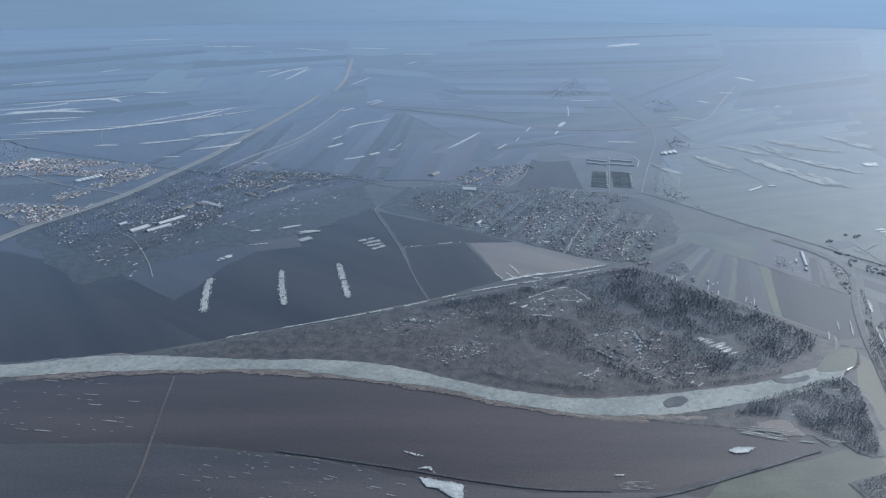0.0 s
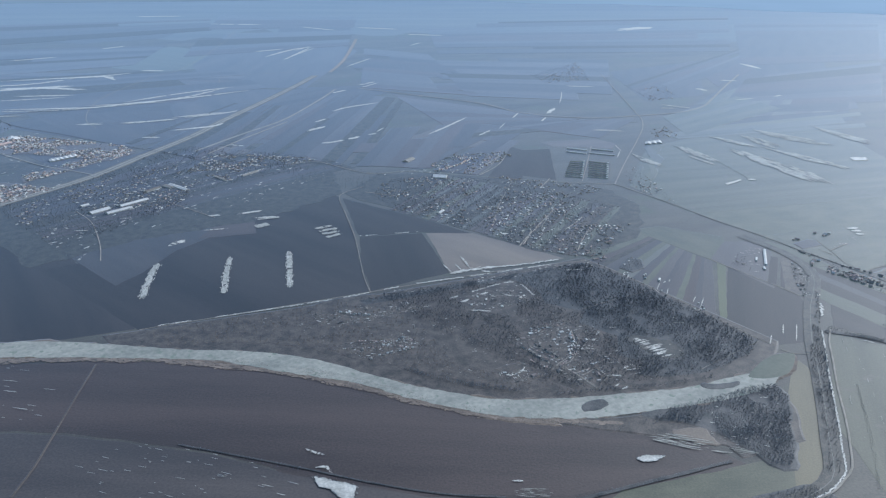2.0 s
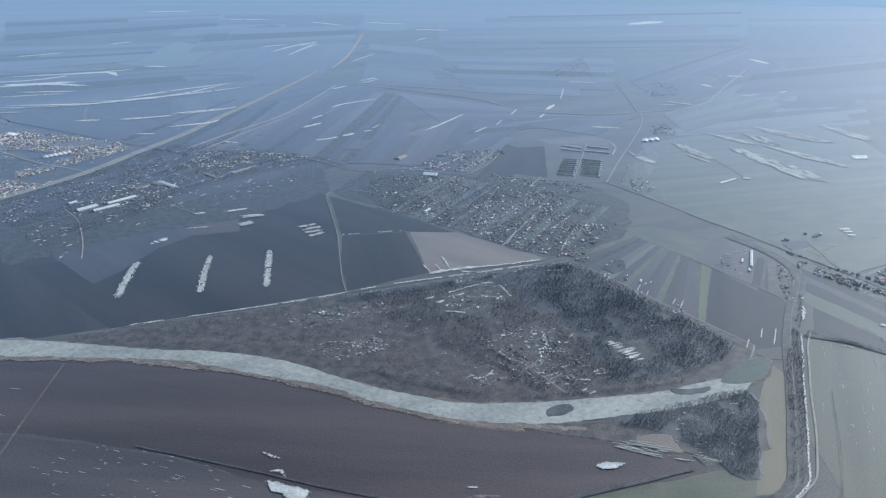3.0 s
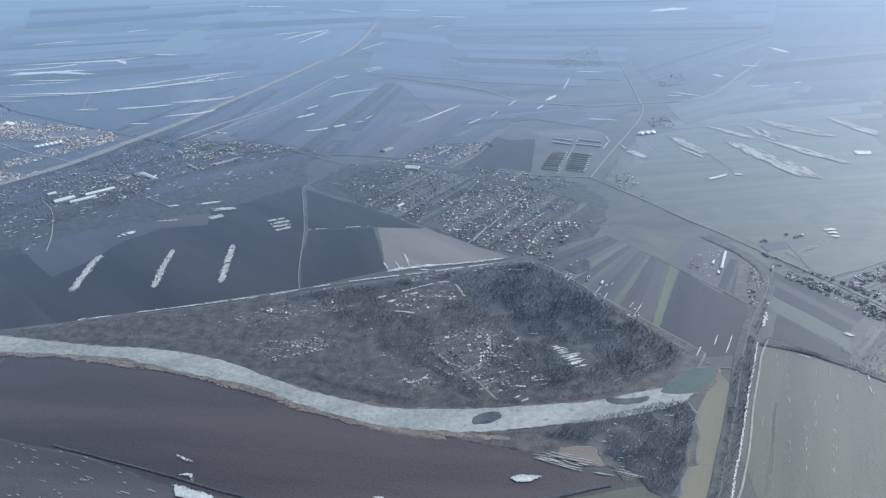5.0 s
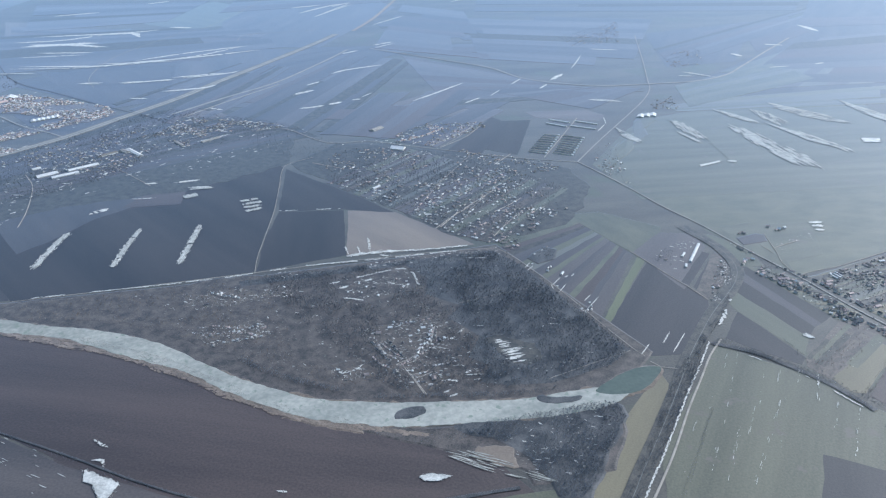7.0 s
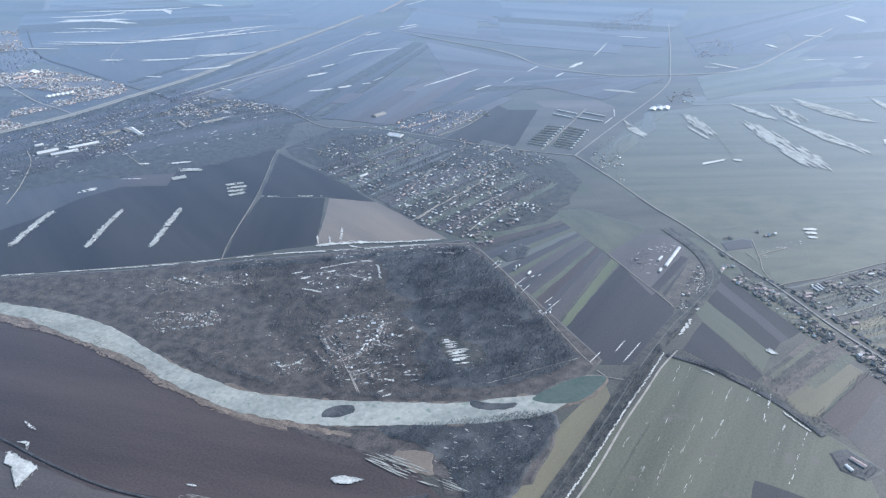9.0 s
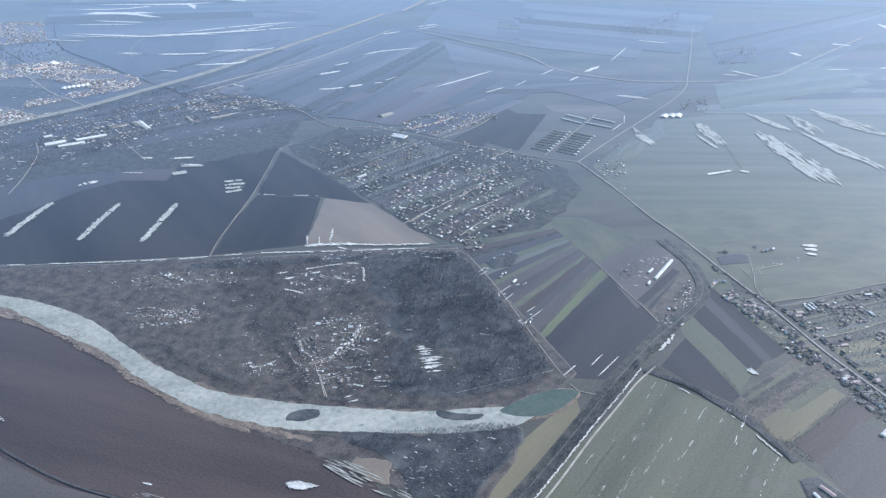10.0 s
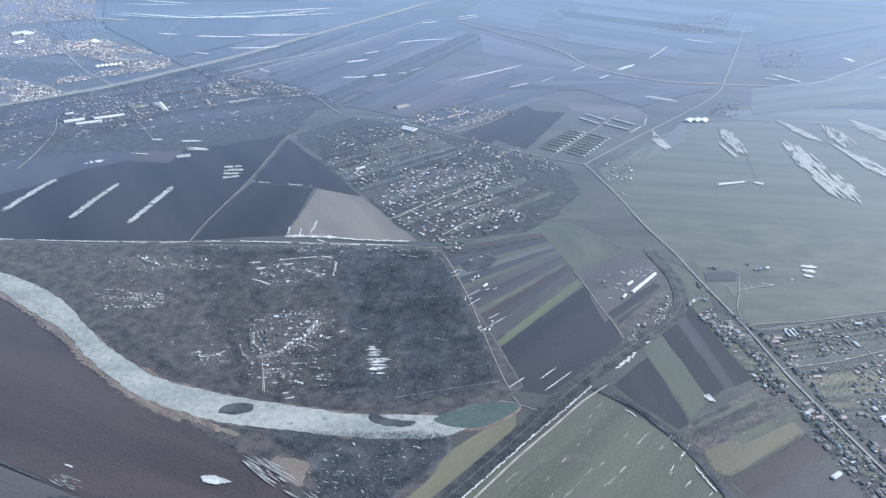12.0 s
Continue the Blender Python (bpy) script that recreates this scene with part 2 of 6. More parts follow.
def snow_bar(points, width, loose=0.35, wave=0.55, thin=False):
    """A long drift thawed thin: broken tongues that taper at both ends, with streaks and crumbs lying along it.
    loose: how much of it has thawed into crumbs; thin: its middle lets the soil show."""
    length = sum(math.dist(p, q) for p, q in zip(points, points[1:]))
    step = max(0.5, min(width * 0.22, length / 24))
    run = curve(points, step)
    n = len(run) - 1
    verts, faces = [], []
    top = rise("snow")
    seed = points[0][0] * 0.37 + points[0][1] * 0.11
    rows = []
    for i, p in enumerate(run):
        d = (run[min(i + 1, n)] - run[max(i - 1, 0)]).normalized()
        side = Vector((-d.y, d.x))
        at = i / n
        taper = min(1.0, (16 if thin else 4.5) * min(at, 1 - at) + 0.12 + 0.3 * thin)
        here = at * length / max(width, 1.5)
        edge = [0.5 * width * taper * max(0.06, 0.84 + wave * noise.noise(Vector((here * 1.3, seed, k))) + 0.35 * noise.noise(Vector((here * 5, seed, k + 4))))
                for k in (0, 9)]
        shift = 0.16 * width * noise.noise(Vector((here * 0.6, seed, 20)))
        kept = noise.noise(Vector((here * 1.1, seed, 31))) + 0.4 * noise.noise(Vector((here * 4, seed, 37))) > -0.62 + loose * 1.1
        rows.append((p, d, side, edge, shift, kept))
        for u in (-edge[0] * 0.9 + shift, edge[1] * 0.9 + shift):
            q = p + side * u
            verts.append((q.x, q.y, top))
    for i in range(n):
        if rows[i][5] and rows[i + 1][5]:
            faces.append((2 * i, 2 * i + 1, 2 * i + 3, 2 * i + 2)[::-1])
    crumbs = int(min(240, max(24, n * (1.0 + 2.2 * loose + 2.0 * thin))))
    for i in range(crumbs):
        p, d, side, edge, shift, kept = rows[min(n, int(rng.betavariate(1.15, 1.15) * (n + 1)))]
        p = p + side * (shift + rng.uniform(-1.25, 1.25) * max(edge)) + d * rng.uniform(-1, 1) * step
        l, w = step * rng.uniform(0.4, 1.7), max(0.12, step * rng.uniform(0.08, 0.28))
        base, k = len(verts), 7
        for j in range(k):
            t = 2 * math.pi * j / k
            q = p + d * math.cos(t) * l * rng.uniform(0.6, 1.2) + side * math.sin(t) * w * rng.uniform(0.5, 1.4)
            verts.append((q.x, q.y, top + 0.006 + i * 0.0002))
        faces.append(tuple(range(base, base + k)))
    bodies = len(faces) - crumbs
    tagged(raw("snow_drift", verts, faces, [mat_snow, mat_thin_snow], [int(thin)] * bodies + [0] * crumbs), "long drift of old snow thawed into ragged tongues", "snow", kind="stuff")


def flecks(ring, number, length, angle):
    """Thin streaks of snow left in furrows that run at the angle."""
    xs, ys = [p[0] for p in ring], [p[1] for p in ring]
    spots = []
    while len(spots) < number:
        x, y = rng.uniform(min(xs), max(xs)), rng.uniform(min(ys), max(ys))
        if inside(x, y, ring):
            l = length * rng.uniform(0.3, 1.3) * rng.choice((0.4, 1, 1))
            spots.append((x, y, l, max(0.18, l * rng.uniform(0.02, 0.07)), radians(angle + rng.uniform(-4, 4))))
    blobs(spots, "snow_streaks", "thin streaks of snow in furrows")


def plot_scraps(ring, number, size, angle):
    """Scraps of snow, pale sheds and tarpaulins left along garden plots that run at the angle."""
    xs, ys = [p[0] for p in ring], [p[1] for p in ring]
    spots = []
    while len(spots) < number:
        x, y = rng.uniform(min(xs), max(xs)), rng.uniform(min(ys), max(ys))
        if inside(x, y, ring) and noise.noise(Vector((x, y, 4)) / 40) > -0.2:
            l = size * rng.choice((0.3, 0.5, 0.5, 0.8, 1.6)) * rng.uniform(0.7, 1.3)
            spots.append((x, y, l, max(0.25, min(1.2, l * rng.uniform(0.15, 0.45))), radians(angle + rng.choice((0, 0, 0, 90)) + rng.uniform(-9, 9))))
    blobs(spots, "snow_scraps", "scraps of old snow along garden plots")


def furrow_snow(a, b, number, width=0.22):
    """A broken line of thin dashes of snow left in one furrow from a to b."""
    a, b = Vector(a), Vector(b)
    way = math.atan2((b - a).y, (b - a).x)
    side = Vector((-(b - a).y, (b - a).x)).normalized()
    spots = []
    for i in range(number):
        p = a.lerp(b, rng.random()) + side * rng.gauss(0, 0.5)
        spots.append((p.x, p.y, rng.choice((0.5, 1.0, 2.0, 3.5)) * rng.uniform(0.6, 1.2), width * rng.uniform(0.3, 0.75), way))
    blobs(spots, "snow_streaks", "thin broken dashes of snow in a furrow")


def snow_spots(ring, number, size):
    """Loose round scraps of snow between trees."""
    xs, ys = [p[0] for p in ring], [p[1] for p in ring]
    spots = []
    while len(spots) < number:
        x, y = rng.uniform(min(xs), max(xs)), rng.uniform(min(ys), max(ys))
        if inside(x, y, ring):
            l = size * rng.choice((0.35, 0.6, 0.6, 1.0, 1.9)) * rng.uniform(0.6, 1.2)
            spots.append((x, y, l, max(0.16, l * rng.uniform(0.12, 0.4)), rng.gauss(0.0, 0.5)))
    blobs(spots, "snow_scraps", "scraps of old snow between bare trees")


def strips(quad, number, kinds, snowy=0.25):
    """A block of long narrow fields side by side, between the first and the last side of the quad."""
    a, b, c, d = (Vector(p) for p in quad)
    cuts = sorted(rng.random() for i in range(number - 1))
    cuts = [0.0] + [0.5 * u + 0.5 * (i + 1) / number for i, u in enumerate(cuts)] + [1.0]
    kind = ""
    for u, v in zip(cuts, cuts[1:]):
        s, t = rng.choice((0, 0, 0.0, rng.uniform(0, 0.5))), rng.choice((1, 1, 1.0, rng.uniform(0.5, 1)))
        p, q = a.lerp(d, u), b.lerp(c, u)
        p2, q2 = a.lerp(d, v), b.lerp(c, v)
        corners = [tuple(p.lerp(q, s)), tuple(p.lerp(q, t)), tuple(p2.lerp(q2, t)), tuple(p2.lerp(q2, s))]
        kind = rng.choice([q for q in kinds if q != kind])
        field(corners, kind, {"dark": "dark ploughed strip", "soil": "dark brown strip", "umber": "brown strip", "brown": "brown fallow strip", "tan": "pale tan strip",
                              "fallow": "brown fallow strip", "litter": "brown strip", "yard": "mottled garden strip", "scrub": "scrubby strip", "straw": "dry straw strip", "olive": "olive grass strip", "meadow": "grey-green meadow strip", "green": "green crop strip",
                              "grey": "grey fallow strip", "pale": "pale yellow strip"}[kind] + " in a block of narrow plots")
        if rng.random() < snowy:
            e = rng.uniform(0.0, 0.6)
            f = e + rng.uniform(0.15, 0.4)
            m, w = p.lerp(p2, 0.9), (p2 - p).length
            n = q.lerp(q2, 0.9)
            m, n = m.lerp(n, e), m.lerp(n, f)
            flecks_line(m, n, w)


def flecks_line(m, n, w):
    k = max(3, int((n - m).length / 14))
    way = math.atan2((n - m).y, (n - m).x)
    blobs([(*(m.lerp(n, (i + rng.random()) / k)), 14 * rng.uniform(0.5, 1.3), min(3.2, w * 0.2) * rng.uniform(0.3, 1), way) for i in range(k)],
          "snow_streaks", "broken line of snow along a field edge")


def snow_line(points, width, cover):
    """Broken drifts of snow along a hedge or bank."""
    verts, faces = [], []
    run = curve([(x, y) for x, y in points], 0.8)
    top = rise("snow")
    r = random.Random(int(points[0][0] * 7 + points[0][1]))
    for a, b in zip(run, run[1:]):
        along = (b - a).normalized()
        side = Vector((-along.y, along.x))
        if noise.noise(Vector((a.x, a.y, 3)) / 9) * 0.9 + 0.5 > cover:
            continue
        c = a + side * r.uniform(-0.5, 0.5) * width
        w, l = width * r.uniform(0.2, 0.55), r.uniform(0.7, 1.5)
        base = len(verts)
        k = 8
        for i in range(k):
            s = 2 * math.pi * i / k
            q = c + along * math.cos(s) * l * r.uniform(0.7, 1.2) + side * math.sin(s) * w * r.uniform(0.6, 1.2)
            verts.append((q.x, q.y, top - 0.03))
        verts.append((c.x, c.y, top + r.uniform(0, 0.06)))
        faces += [(base + i, base + (i + 1) % k, base + k) for i in range(k)]
    if verts:
        tagged(raw("snow_drift", verts, faces, [mat_snow]), "broken line of old snow along a bank", "snow", kind="stuff")


def ribbon(name, points, width, mat, label, category, top, deep=0.08, rough=0.0, step=7):
    run = curve(points, step)
    verts, faces = [], []
    for i, p in enumerate(run):
        along = (run[min(i + 1, len(run) - 1)] - run[max(i - 1, 0)]).normalized()
        side = Vector((-along.y, along.x))
        w = width / 2 * (1 + rough * noise.noise(Vector((p.x, p.y, 0)) / (width * 1.5)))
        drift = side * rough * width * 0.3 * noise.noise(Vector((p.y, p.x, 5)) / (width * 4))
        for s, e, z in ((-1, -0.12, top - deep), (-1, 0, top), (0, 0, top + 0.02), (1, 0, top), (1, 0.12, top - deep)):
            q = p + side * (s * w + e) + drift
            verts.append((q.x, q.y, z))
    for i in range(len(run) - 1):
        for j in range(4):
            a = i * 5 + j
            faces.append((a, a + 5, a + 6, a + 1)[::-1])
    return tagged(raw(name, verts, faces, [mat]), label, category, kind="structure")


def road(points, kind, width, label):
    width = width * (0.75 if kind == "asphalt" else 0.5) if width < 4 else width * 0.85
    if width > 7 and kind == "asphalt":
        ribbon("verge", points, width * 1.7, mat_verge, "dry grass and gravel verge of a road", "verge", rise("road"), rough=0.12)
    name = {"asphalt": "road", "dirt": "track", "sandy": "embankment", "rail": "railway"}[kind]
    return ribbon(name, points, width, ROADS[kind], label, name, rise("road") + 0.04, rough=0.12)


def water_body(points, kind, name, label):
    slab("reed_bank", outline(points, 4, 5.0, True), rise("water") - 0.02, 0.4, mat_reed, "reddish dry reed fringe round the oxbow", "bank")
    slab(name, outline(points, 3, 1.2, True), rise("water"), 0.1, mat_ice, label, "lake")


def pond(points, kind, name, label):
    slab("reed_bank", outline([(x + (x - 312) * 0.02, y + (y - 526) * 0.025) for x, y in points], 3, 3, True), rise("water") - 0.02, 0.4, mat_reed, "dry reed rim of the pond", "bank")
    slab(name, outline(points, 3, 0.8, True), rise("water"), 0.05, mat_water, label, "pond")


def island(points, kind, name, label):
    slab(name, outline(points, 2, 1.2, True), rise("road") + 0.1, 0.35, soil("humus", 0), label, "island")


def canal(points, width):
    ribbon("canal_bank", points, width * 0.85, soil("yard", 42), "dark overgrown banks of the canal", "bank", rise("water"), rough=0.03)
    ribbon("canal", points, width * 0.15, mat_canal, "narrow canal water with the sky's reflection in its grey", "canal", rise("road") - 0.06, rough=0.1)


# ---- bare trees ----
def bare_tree(r, limbs, twigs):
    """Verts and triangles of a leafless tree one metre high: tapered trunk, limbs, and fine twigs in a ragged crown."""
    verts, faces = [], []

    def limb(a, b, ra, rb, sides):
        d = (b - a).normalized()
        u = d.orthogonal().normalized()
        v = d.cross(u)
        base = len(verts)
        for c, rad in ((a, ra), (b, rb)):
            for i in range(sides):
                s = 2 * math.pi * i / sides
                verts.append(tuple(c + (u * math.cos(s) + v * math.sin(s)) * rad))
        for i in range(sides):
            j = (i + 1) % sides
            faces.extend([(base + i, base + j, base + sides + j), (base + i, base + sides + j, base + sides + i)])

    top = Vector((r.uniform(-0.04, 0.04), r.uniform(-0.04, 0.04), r.uniform(0.6, 0.75)))
    limb(Vector((0, 0, -0.02)), top, 0.026, 0.010, 4)
    ends = []
    for i in range(limbs):
        t = r.uniform(0.35, 1.0)
        a = top * t
        s = r.uniform(0, 6.283)
        reach = r.uniform(0.20, 0.44) * (1.25 - 0.5 * t)
        b = a + Vector((math.cos(s) * reach, math.sin(s) * reach, r.uniform(0.12, 0.36)))
        limb(a, b, 0.012, 0.004, 3)
        ends.append((a, b))
    for i in range(twigs):
        a, b = r.choice(ends)
        p = a.lerp(b, r.uniform(0.3, 1.0))
        d = Vector((r.gauss(0, 1), r.gauss(0, 1), r.gauss(0.7, 0.8))).normalized()
        q = p + d * r.uniform(0.09, 0.22)
        w = d.orthogonal().normalized() * r.uniform(0.011, 0.026)
        base = len(verts)
        verts.extend([tuple(p - w), tuple(p + w), tuple(q)])
        faces.append((base, base + 1, base + 2))
    return np.array(verts), np.array(faces)


tree_kinds = [bare_tree(random.Random(40 + i), 5, 40) for i in range(6)]


def split_tree(seed):
    """One tree as two meshes: trunk with limbs, and the crown of twigs."""
    v, f = bare_tree(random.Random(seed), 9, 90)
    trunk, crown = bpy.data.meshes.new("trunk"), bpy.data.meshes.new("crown")
    wood = 4 * 2 + 9 * 3 * 2
    woody = [tuple(map(int, g)) for g in f if max(g) < wood]
    twigs = [tuple(int(i) - wood for i in g) for g in f if min(g) >= wood]
    trunk.from_pydata(v[:wood].tolist(), [], woody)
    crown.from_pydata(v[wood:].tolist(), [], twigs)
    trunk.materials.append(mat_bark)
    crown.materials.append(mat_bark)
    return trunk, crown


tree_pairs = [split_tree(70 + i) for i in range(4)]


def tree(x, y, height, label):
    top = new("tree")
    top.matrix_world = pose(x, y, 0, 0, 0, rng.uniform(0, 360)) @ Matrix.Diagonal((height * 1.15, height * 1.15, height, 1))
    tagged(top, label, "tree", "bare trees")
    for me in rng.choice(tree_pairs):
        ob = new(me.name.split(".")[0], me)
        ob.parent = top


def tree_row(points, gap, low, high, label):
    run = curve(points, gap)
    for p in run:
        tree(p.x + rng.gauss(0, 1.2), p.y + rng.gauss(0, 1.2), rng.uniform(low, high), label)


def inside(x, y, ring):
    odd = False
    for i in range(len(ring)):
        (ax, ay), (bx, by) = ring[i - 1], ring[i]
        if (ay > y) != (by > y) and x < (bx - ax) * (y - ay) / (by - ay) + ax:
            odd = not odd
    return odd


clearings = []      # outlines where no tree of a wood stands


def clearing(points, kind, label):
    """Open ground inside a wood, kept free of trees."""
    clearings.append(points)
    slab("clearing", outline(points, 2, 2.4), rise("floor") + 0.06, 0.2, soil(kind, 0), label, "clearing")



def scatter(ring, spacing, r):
    xs, ys = [p[0] for p in ring], [p[1] for p in ring]
    out = []
    for i in range(int((max(xs) - min(xs)) / spacing) + 1):
        for j in range(int((max(ys) - min(ys)) / spacing) + 1):
            x, y = min(xs) + (i + r.random()) * spacing, min(ys) + (j + r.random()) * spacing
            if inside(x, y, ring):
                out.append((x, y))
    return out


def woods(ring, spacing, low, high, label):
    r = random.Random(int(abs(ring[0][0]) + len(ring) * 13))
    k = len(ring)
    area = abs(sum(ring[i - 1][0] * ring[i][1] - ring[i][0] * ring[i - 1][1] for i in range(k))) / 2
    slim = area / sum(math.dist(ring[i - 1], ring[i]) for i in range(k))
    if slim > 2.6 and spacing < 4 and "grey" not in label and high > 1.3:
        slab("wood_floor", outline(ring, 5, min(7, slim * 0.25), slim > 8), rise("floor"), 0.3, soil("humus" if "brown" not in label else "litter", 0), "leaf-littered floor of a bare wood", "wood floor")
    all_v, all_f, at = [], [], 0
    for x, y in scatter(ring, spacing, r):
        if noise.noise(Vector((x, y, 2)) / 18) < -0.38 or any(inside(x, y, c) for c in clearings):
            continue
        v, f = r.choice(tree_kinds)
        s, h = r.uniform(0, 6.283), r.uniform(low, high) * (1 + 0.6 * noise.noise(Vector((x, y, 6)) / 14))
        c, d = math.cos(s) * h * r.uniform(0.8, 1.2), math.sin(s) * h
        out = np.empty_like(v)
        out[:, 0], out[:, 1], out[:, 2] = v[:, 0] * c - v[:, 1] * d + x, v[:, 0] * d + v[:, 1] * c + y, v[:, 2] * h
        all_v.append(out)
        all_f.append(f + at)
        at += len(v)
    if not all_v:
        return
    tagged(raw("woodland", np.concatenate(all_v).tolist(), np.concatenate(all_f).tolist(), [mat_scrub if "brown" in label else mat_bark]), label, "woodland", kind="stuff")


SOILS["crop"] = ((0.074, 0.081, 0.043), (0.115, 0.119, 0.064), 22, 1.2, 8, None)
SOILS["fallow"] = ((0.044, 0.037, 0.036), (0.090, 0.074, 0.066), 45, 1.5, 8, None)
SOILS["yard"] = ((0.014, 0.015, 0.016), (0.074, 0.066, 0.052), 8, 1.0, 1, ((0.16, 0.15, 0.13), 0.70, 5))
SOILS["humus"] = ((0.020, 0.022, 0.025), (0.088, 0.084, 0.080), 11, 0.9, 1, ((0.36, 0.35, 0.33), 0.765, 5))
SOILS["litter"] = ((0.024, 0.021, 0.020), (0.110, 0.090, 0.075), 9, 0.9, 1, ((0.42, 0.40, 0.37), 0.755, 6))


# ---- houses ----
def gable(length, width, eaves, ridge, hip=0.0, over=0.5):
    """Walls, roof and chimney of a house, each as verts and faces."""
    l, w = length / 2, width / 2
    walls = ([(-l, -w, 0), (l, -w, 0), (l, w, 0), (-l, w, 0), (-l, -w, eaves), (l, -w, eaves), (l, w, eaves), (-l, w, eaves),
              (-l + hip, 0, ridge - 0.12), (l - hip, 0, ridge - 0.12)],
             [(0, 1, 5, 4), (1, 2, 6, 5), (2, 3, 7, 6), (3, 0, 4, 7), (4, 7, 8), (6, 5, 9)])
    lo, wo = l + over, w + over
    low = eaves - (ridge - eaves) * over / w
    t = 0.08
    top = [(-lo, -wo, low), (lo, -wo, low), (lo, wo, low), (-lo, wo, low), (-lo + hip, 0, ridge), (lo - hip, 0, ridge)]
    roof = (top + [(x, y, z + t) for x, y, z in top],
            [(6, 7, 11, 10), (8, 9, 10, 11), (9, 6, 10), (7, 8, 11), (0, 4, 5, 1), (2, 5, 4, 3), (0, 1, 7, 6), (2, 3, 9, 8),
             (1, 5, 11, 7), (5, 2, 8, 11), (3, 4, 10, 9), (4, 0, 6, 10)])
    x, y, s = l * 0.35, w * 0.2, 0.12
    z0, z1 = eaves, ridge + 0.25
    chimney = ([(x - s, y - s, z0), (x + s, y - s, z0), (x + s, y + s, z0), (x - s, y + s, z0),
                (x - s, y - s, z1), (x + s, y - s, z1), (x + s, y + s, z1), (x - s, y + s, z1)],
               [(0, 1, 5, 4), (1, 2, 6, 5), (2, 3, 7, 6), (3, 0, 4, 7), (4, 5, 6, 7)])
    return walls, roof, chimney


HOUSE_FORMS = {"gabled": gable(2.9, 2.1, 1.0, 1.8, 0, 0.14), "long": gable(4.3, 1.7, 0.95, 1.5, 0, 0.14), "hipped": gable(2.8, 2.4, 1.1, 1.85, 0.7, 0.14),
               "small": gable(1.8, 1.15, 0.8, 1.2, 0, 0.1), "tall": gable(3.0, 2.2, 1.8, 2.7, 0, 0.15)}
house_meshes = {}


def house(x, y, angle, form, roof, size=1.3):
    key = (form, roof)
    if key not in house_meshes:
        made = []
        for name, (v, f), mat in zip(("wall", "roof", "chimney"), HOUSE_FORMS[form], (mat_wall, ROOFS[roof], ROOFS["brown tile"])):
            me = bpy.data.meshes.new(name)
            me.from_pydata(v, [], f)
            me.materials.append(mat)
            made.append(me)
        house_meshes[key] = made
    top = new("house")
    top.matrix_world = pose(x, y, 0.25, 0, 0, angle) @ Matrix.Scale(size, 4)
    word = {"gabled": "plastered house", "long": "long low farmhouse", "hipped": "square house", "small": "small garden house", "tall": "two-storey house"}[form]
    tagged(top, "%s with %s roof in a garden plot" % (word, roof), "house", "village houses")
    for me in house_meshes[key]:
        if me.name.startswith("chimney") and form == "small":
            continue
        ob = new(me.name.split(".")[0], me)
        ob.parent = top
    return top


far_v, far_f, far_s = [], [], []
far_mats = [mat_wall] + list(ROOFS.values())
count = [0]


def far_house(x, y, angle, form, roof, size=0.68):
    walls, top, _ = HOUSE_FORMS[form]
    c, s = math.cos(radians(angle)), math.sin(radians(angle))
    for (v, f), slot in ((walls, 0), (top, 1 + list(ROOFS).index(roof))):
        base = len(far_v)
        far_v.extend(((a * c - b * s) * size + x, (a * s + b * c) * size + y, z * size * 0.62 + 0.2) for a, b, z in v)
        far_f.extend(tuple(i + base for i in g) for g in f)
        far_s.extend([slot] * len(f))


def hut_row(points, gap):
    """Small wooden huts close together along a path."""
    run = curve(points, gap)
    for a, b in zip(run, run[1:]):
        turn = math.degrees(math.atan2(b.y - a.y, b.x - a.x)) + rng.uniform(-12, 12) + rng.choice((0, 90))
        far_house(a.x + rng.uniform(-0.4, 0.4), a.y + rng.uniform(-0.4, 0.4), turn, "small", rng.choice(("brown tile", "grey sheet", "dark shingle", "white metal", "red tile")), rng.uniform(0.6, 0.95))


STYLES = {  # roofs to draw from, forms, turn of the rows
    "near": (["red tile"] * 2 + ["brown tile"] * 4 + ["grey sheet"] * 4 + ["white metal"] + ["dark shingle"] * 3, ["gabled", "long", "hipped", "small", "small"], 33),
    "lodge": (["white metal"] * 3 + ["grey sheet"] * 5 + ["brown tile"] * 2 + ["dark shingle"] * 2, ["small", "small", "small", "gabled"], 20),
    "far": (["red tile"] * 2 + ["brown tile"] * 4 + ["grey sheet"] * 8 + ["white metal"] * 8, ["gabled", "long", "hipped"], 65),
    "town": (["red tile"] * 6 + ["brown tile"] * 2 + ["grey sheet"] * 5 + ["white metal"] * 9, ["gabled", "tall", "hipped"], 66),
}


def streets(ring, turn, side, r):
    """House lots along loose parallel streets inside an outline, with gaps."""
    c, s = math.cos(radians(turn)), math.sin(radians(turn))
    turned = [(x * c + y * s, -x * s + y * c) for x, y in ring]
    us, vs = [p[0] for p in turned], [p[1] for p in turned]
    out = []
    v = min(vs) + side * 0.15
    while v < max(vs):
        u = min(us)
        while u < max(us):
            u += side * r.uniform(0.16, 0.36)
            for off in (-0.11, 0.11):
                w = v + side * (off + r.gauss(0, 0.075))
                x, y = u * c - w * s, u * s + w * c
                if inside(x, y, ring) and noise.noise(Vector((x, y, 9)) / (side * 1.6)) > (-0.22 if side < 24 else -0.08) and r.random() < (0.62 if side > 17 else 0.8):
                    out.append((x, y))
        v += side * r.uniform(0.42, 0.62)
    return out


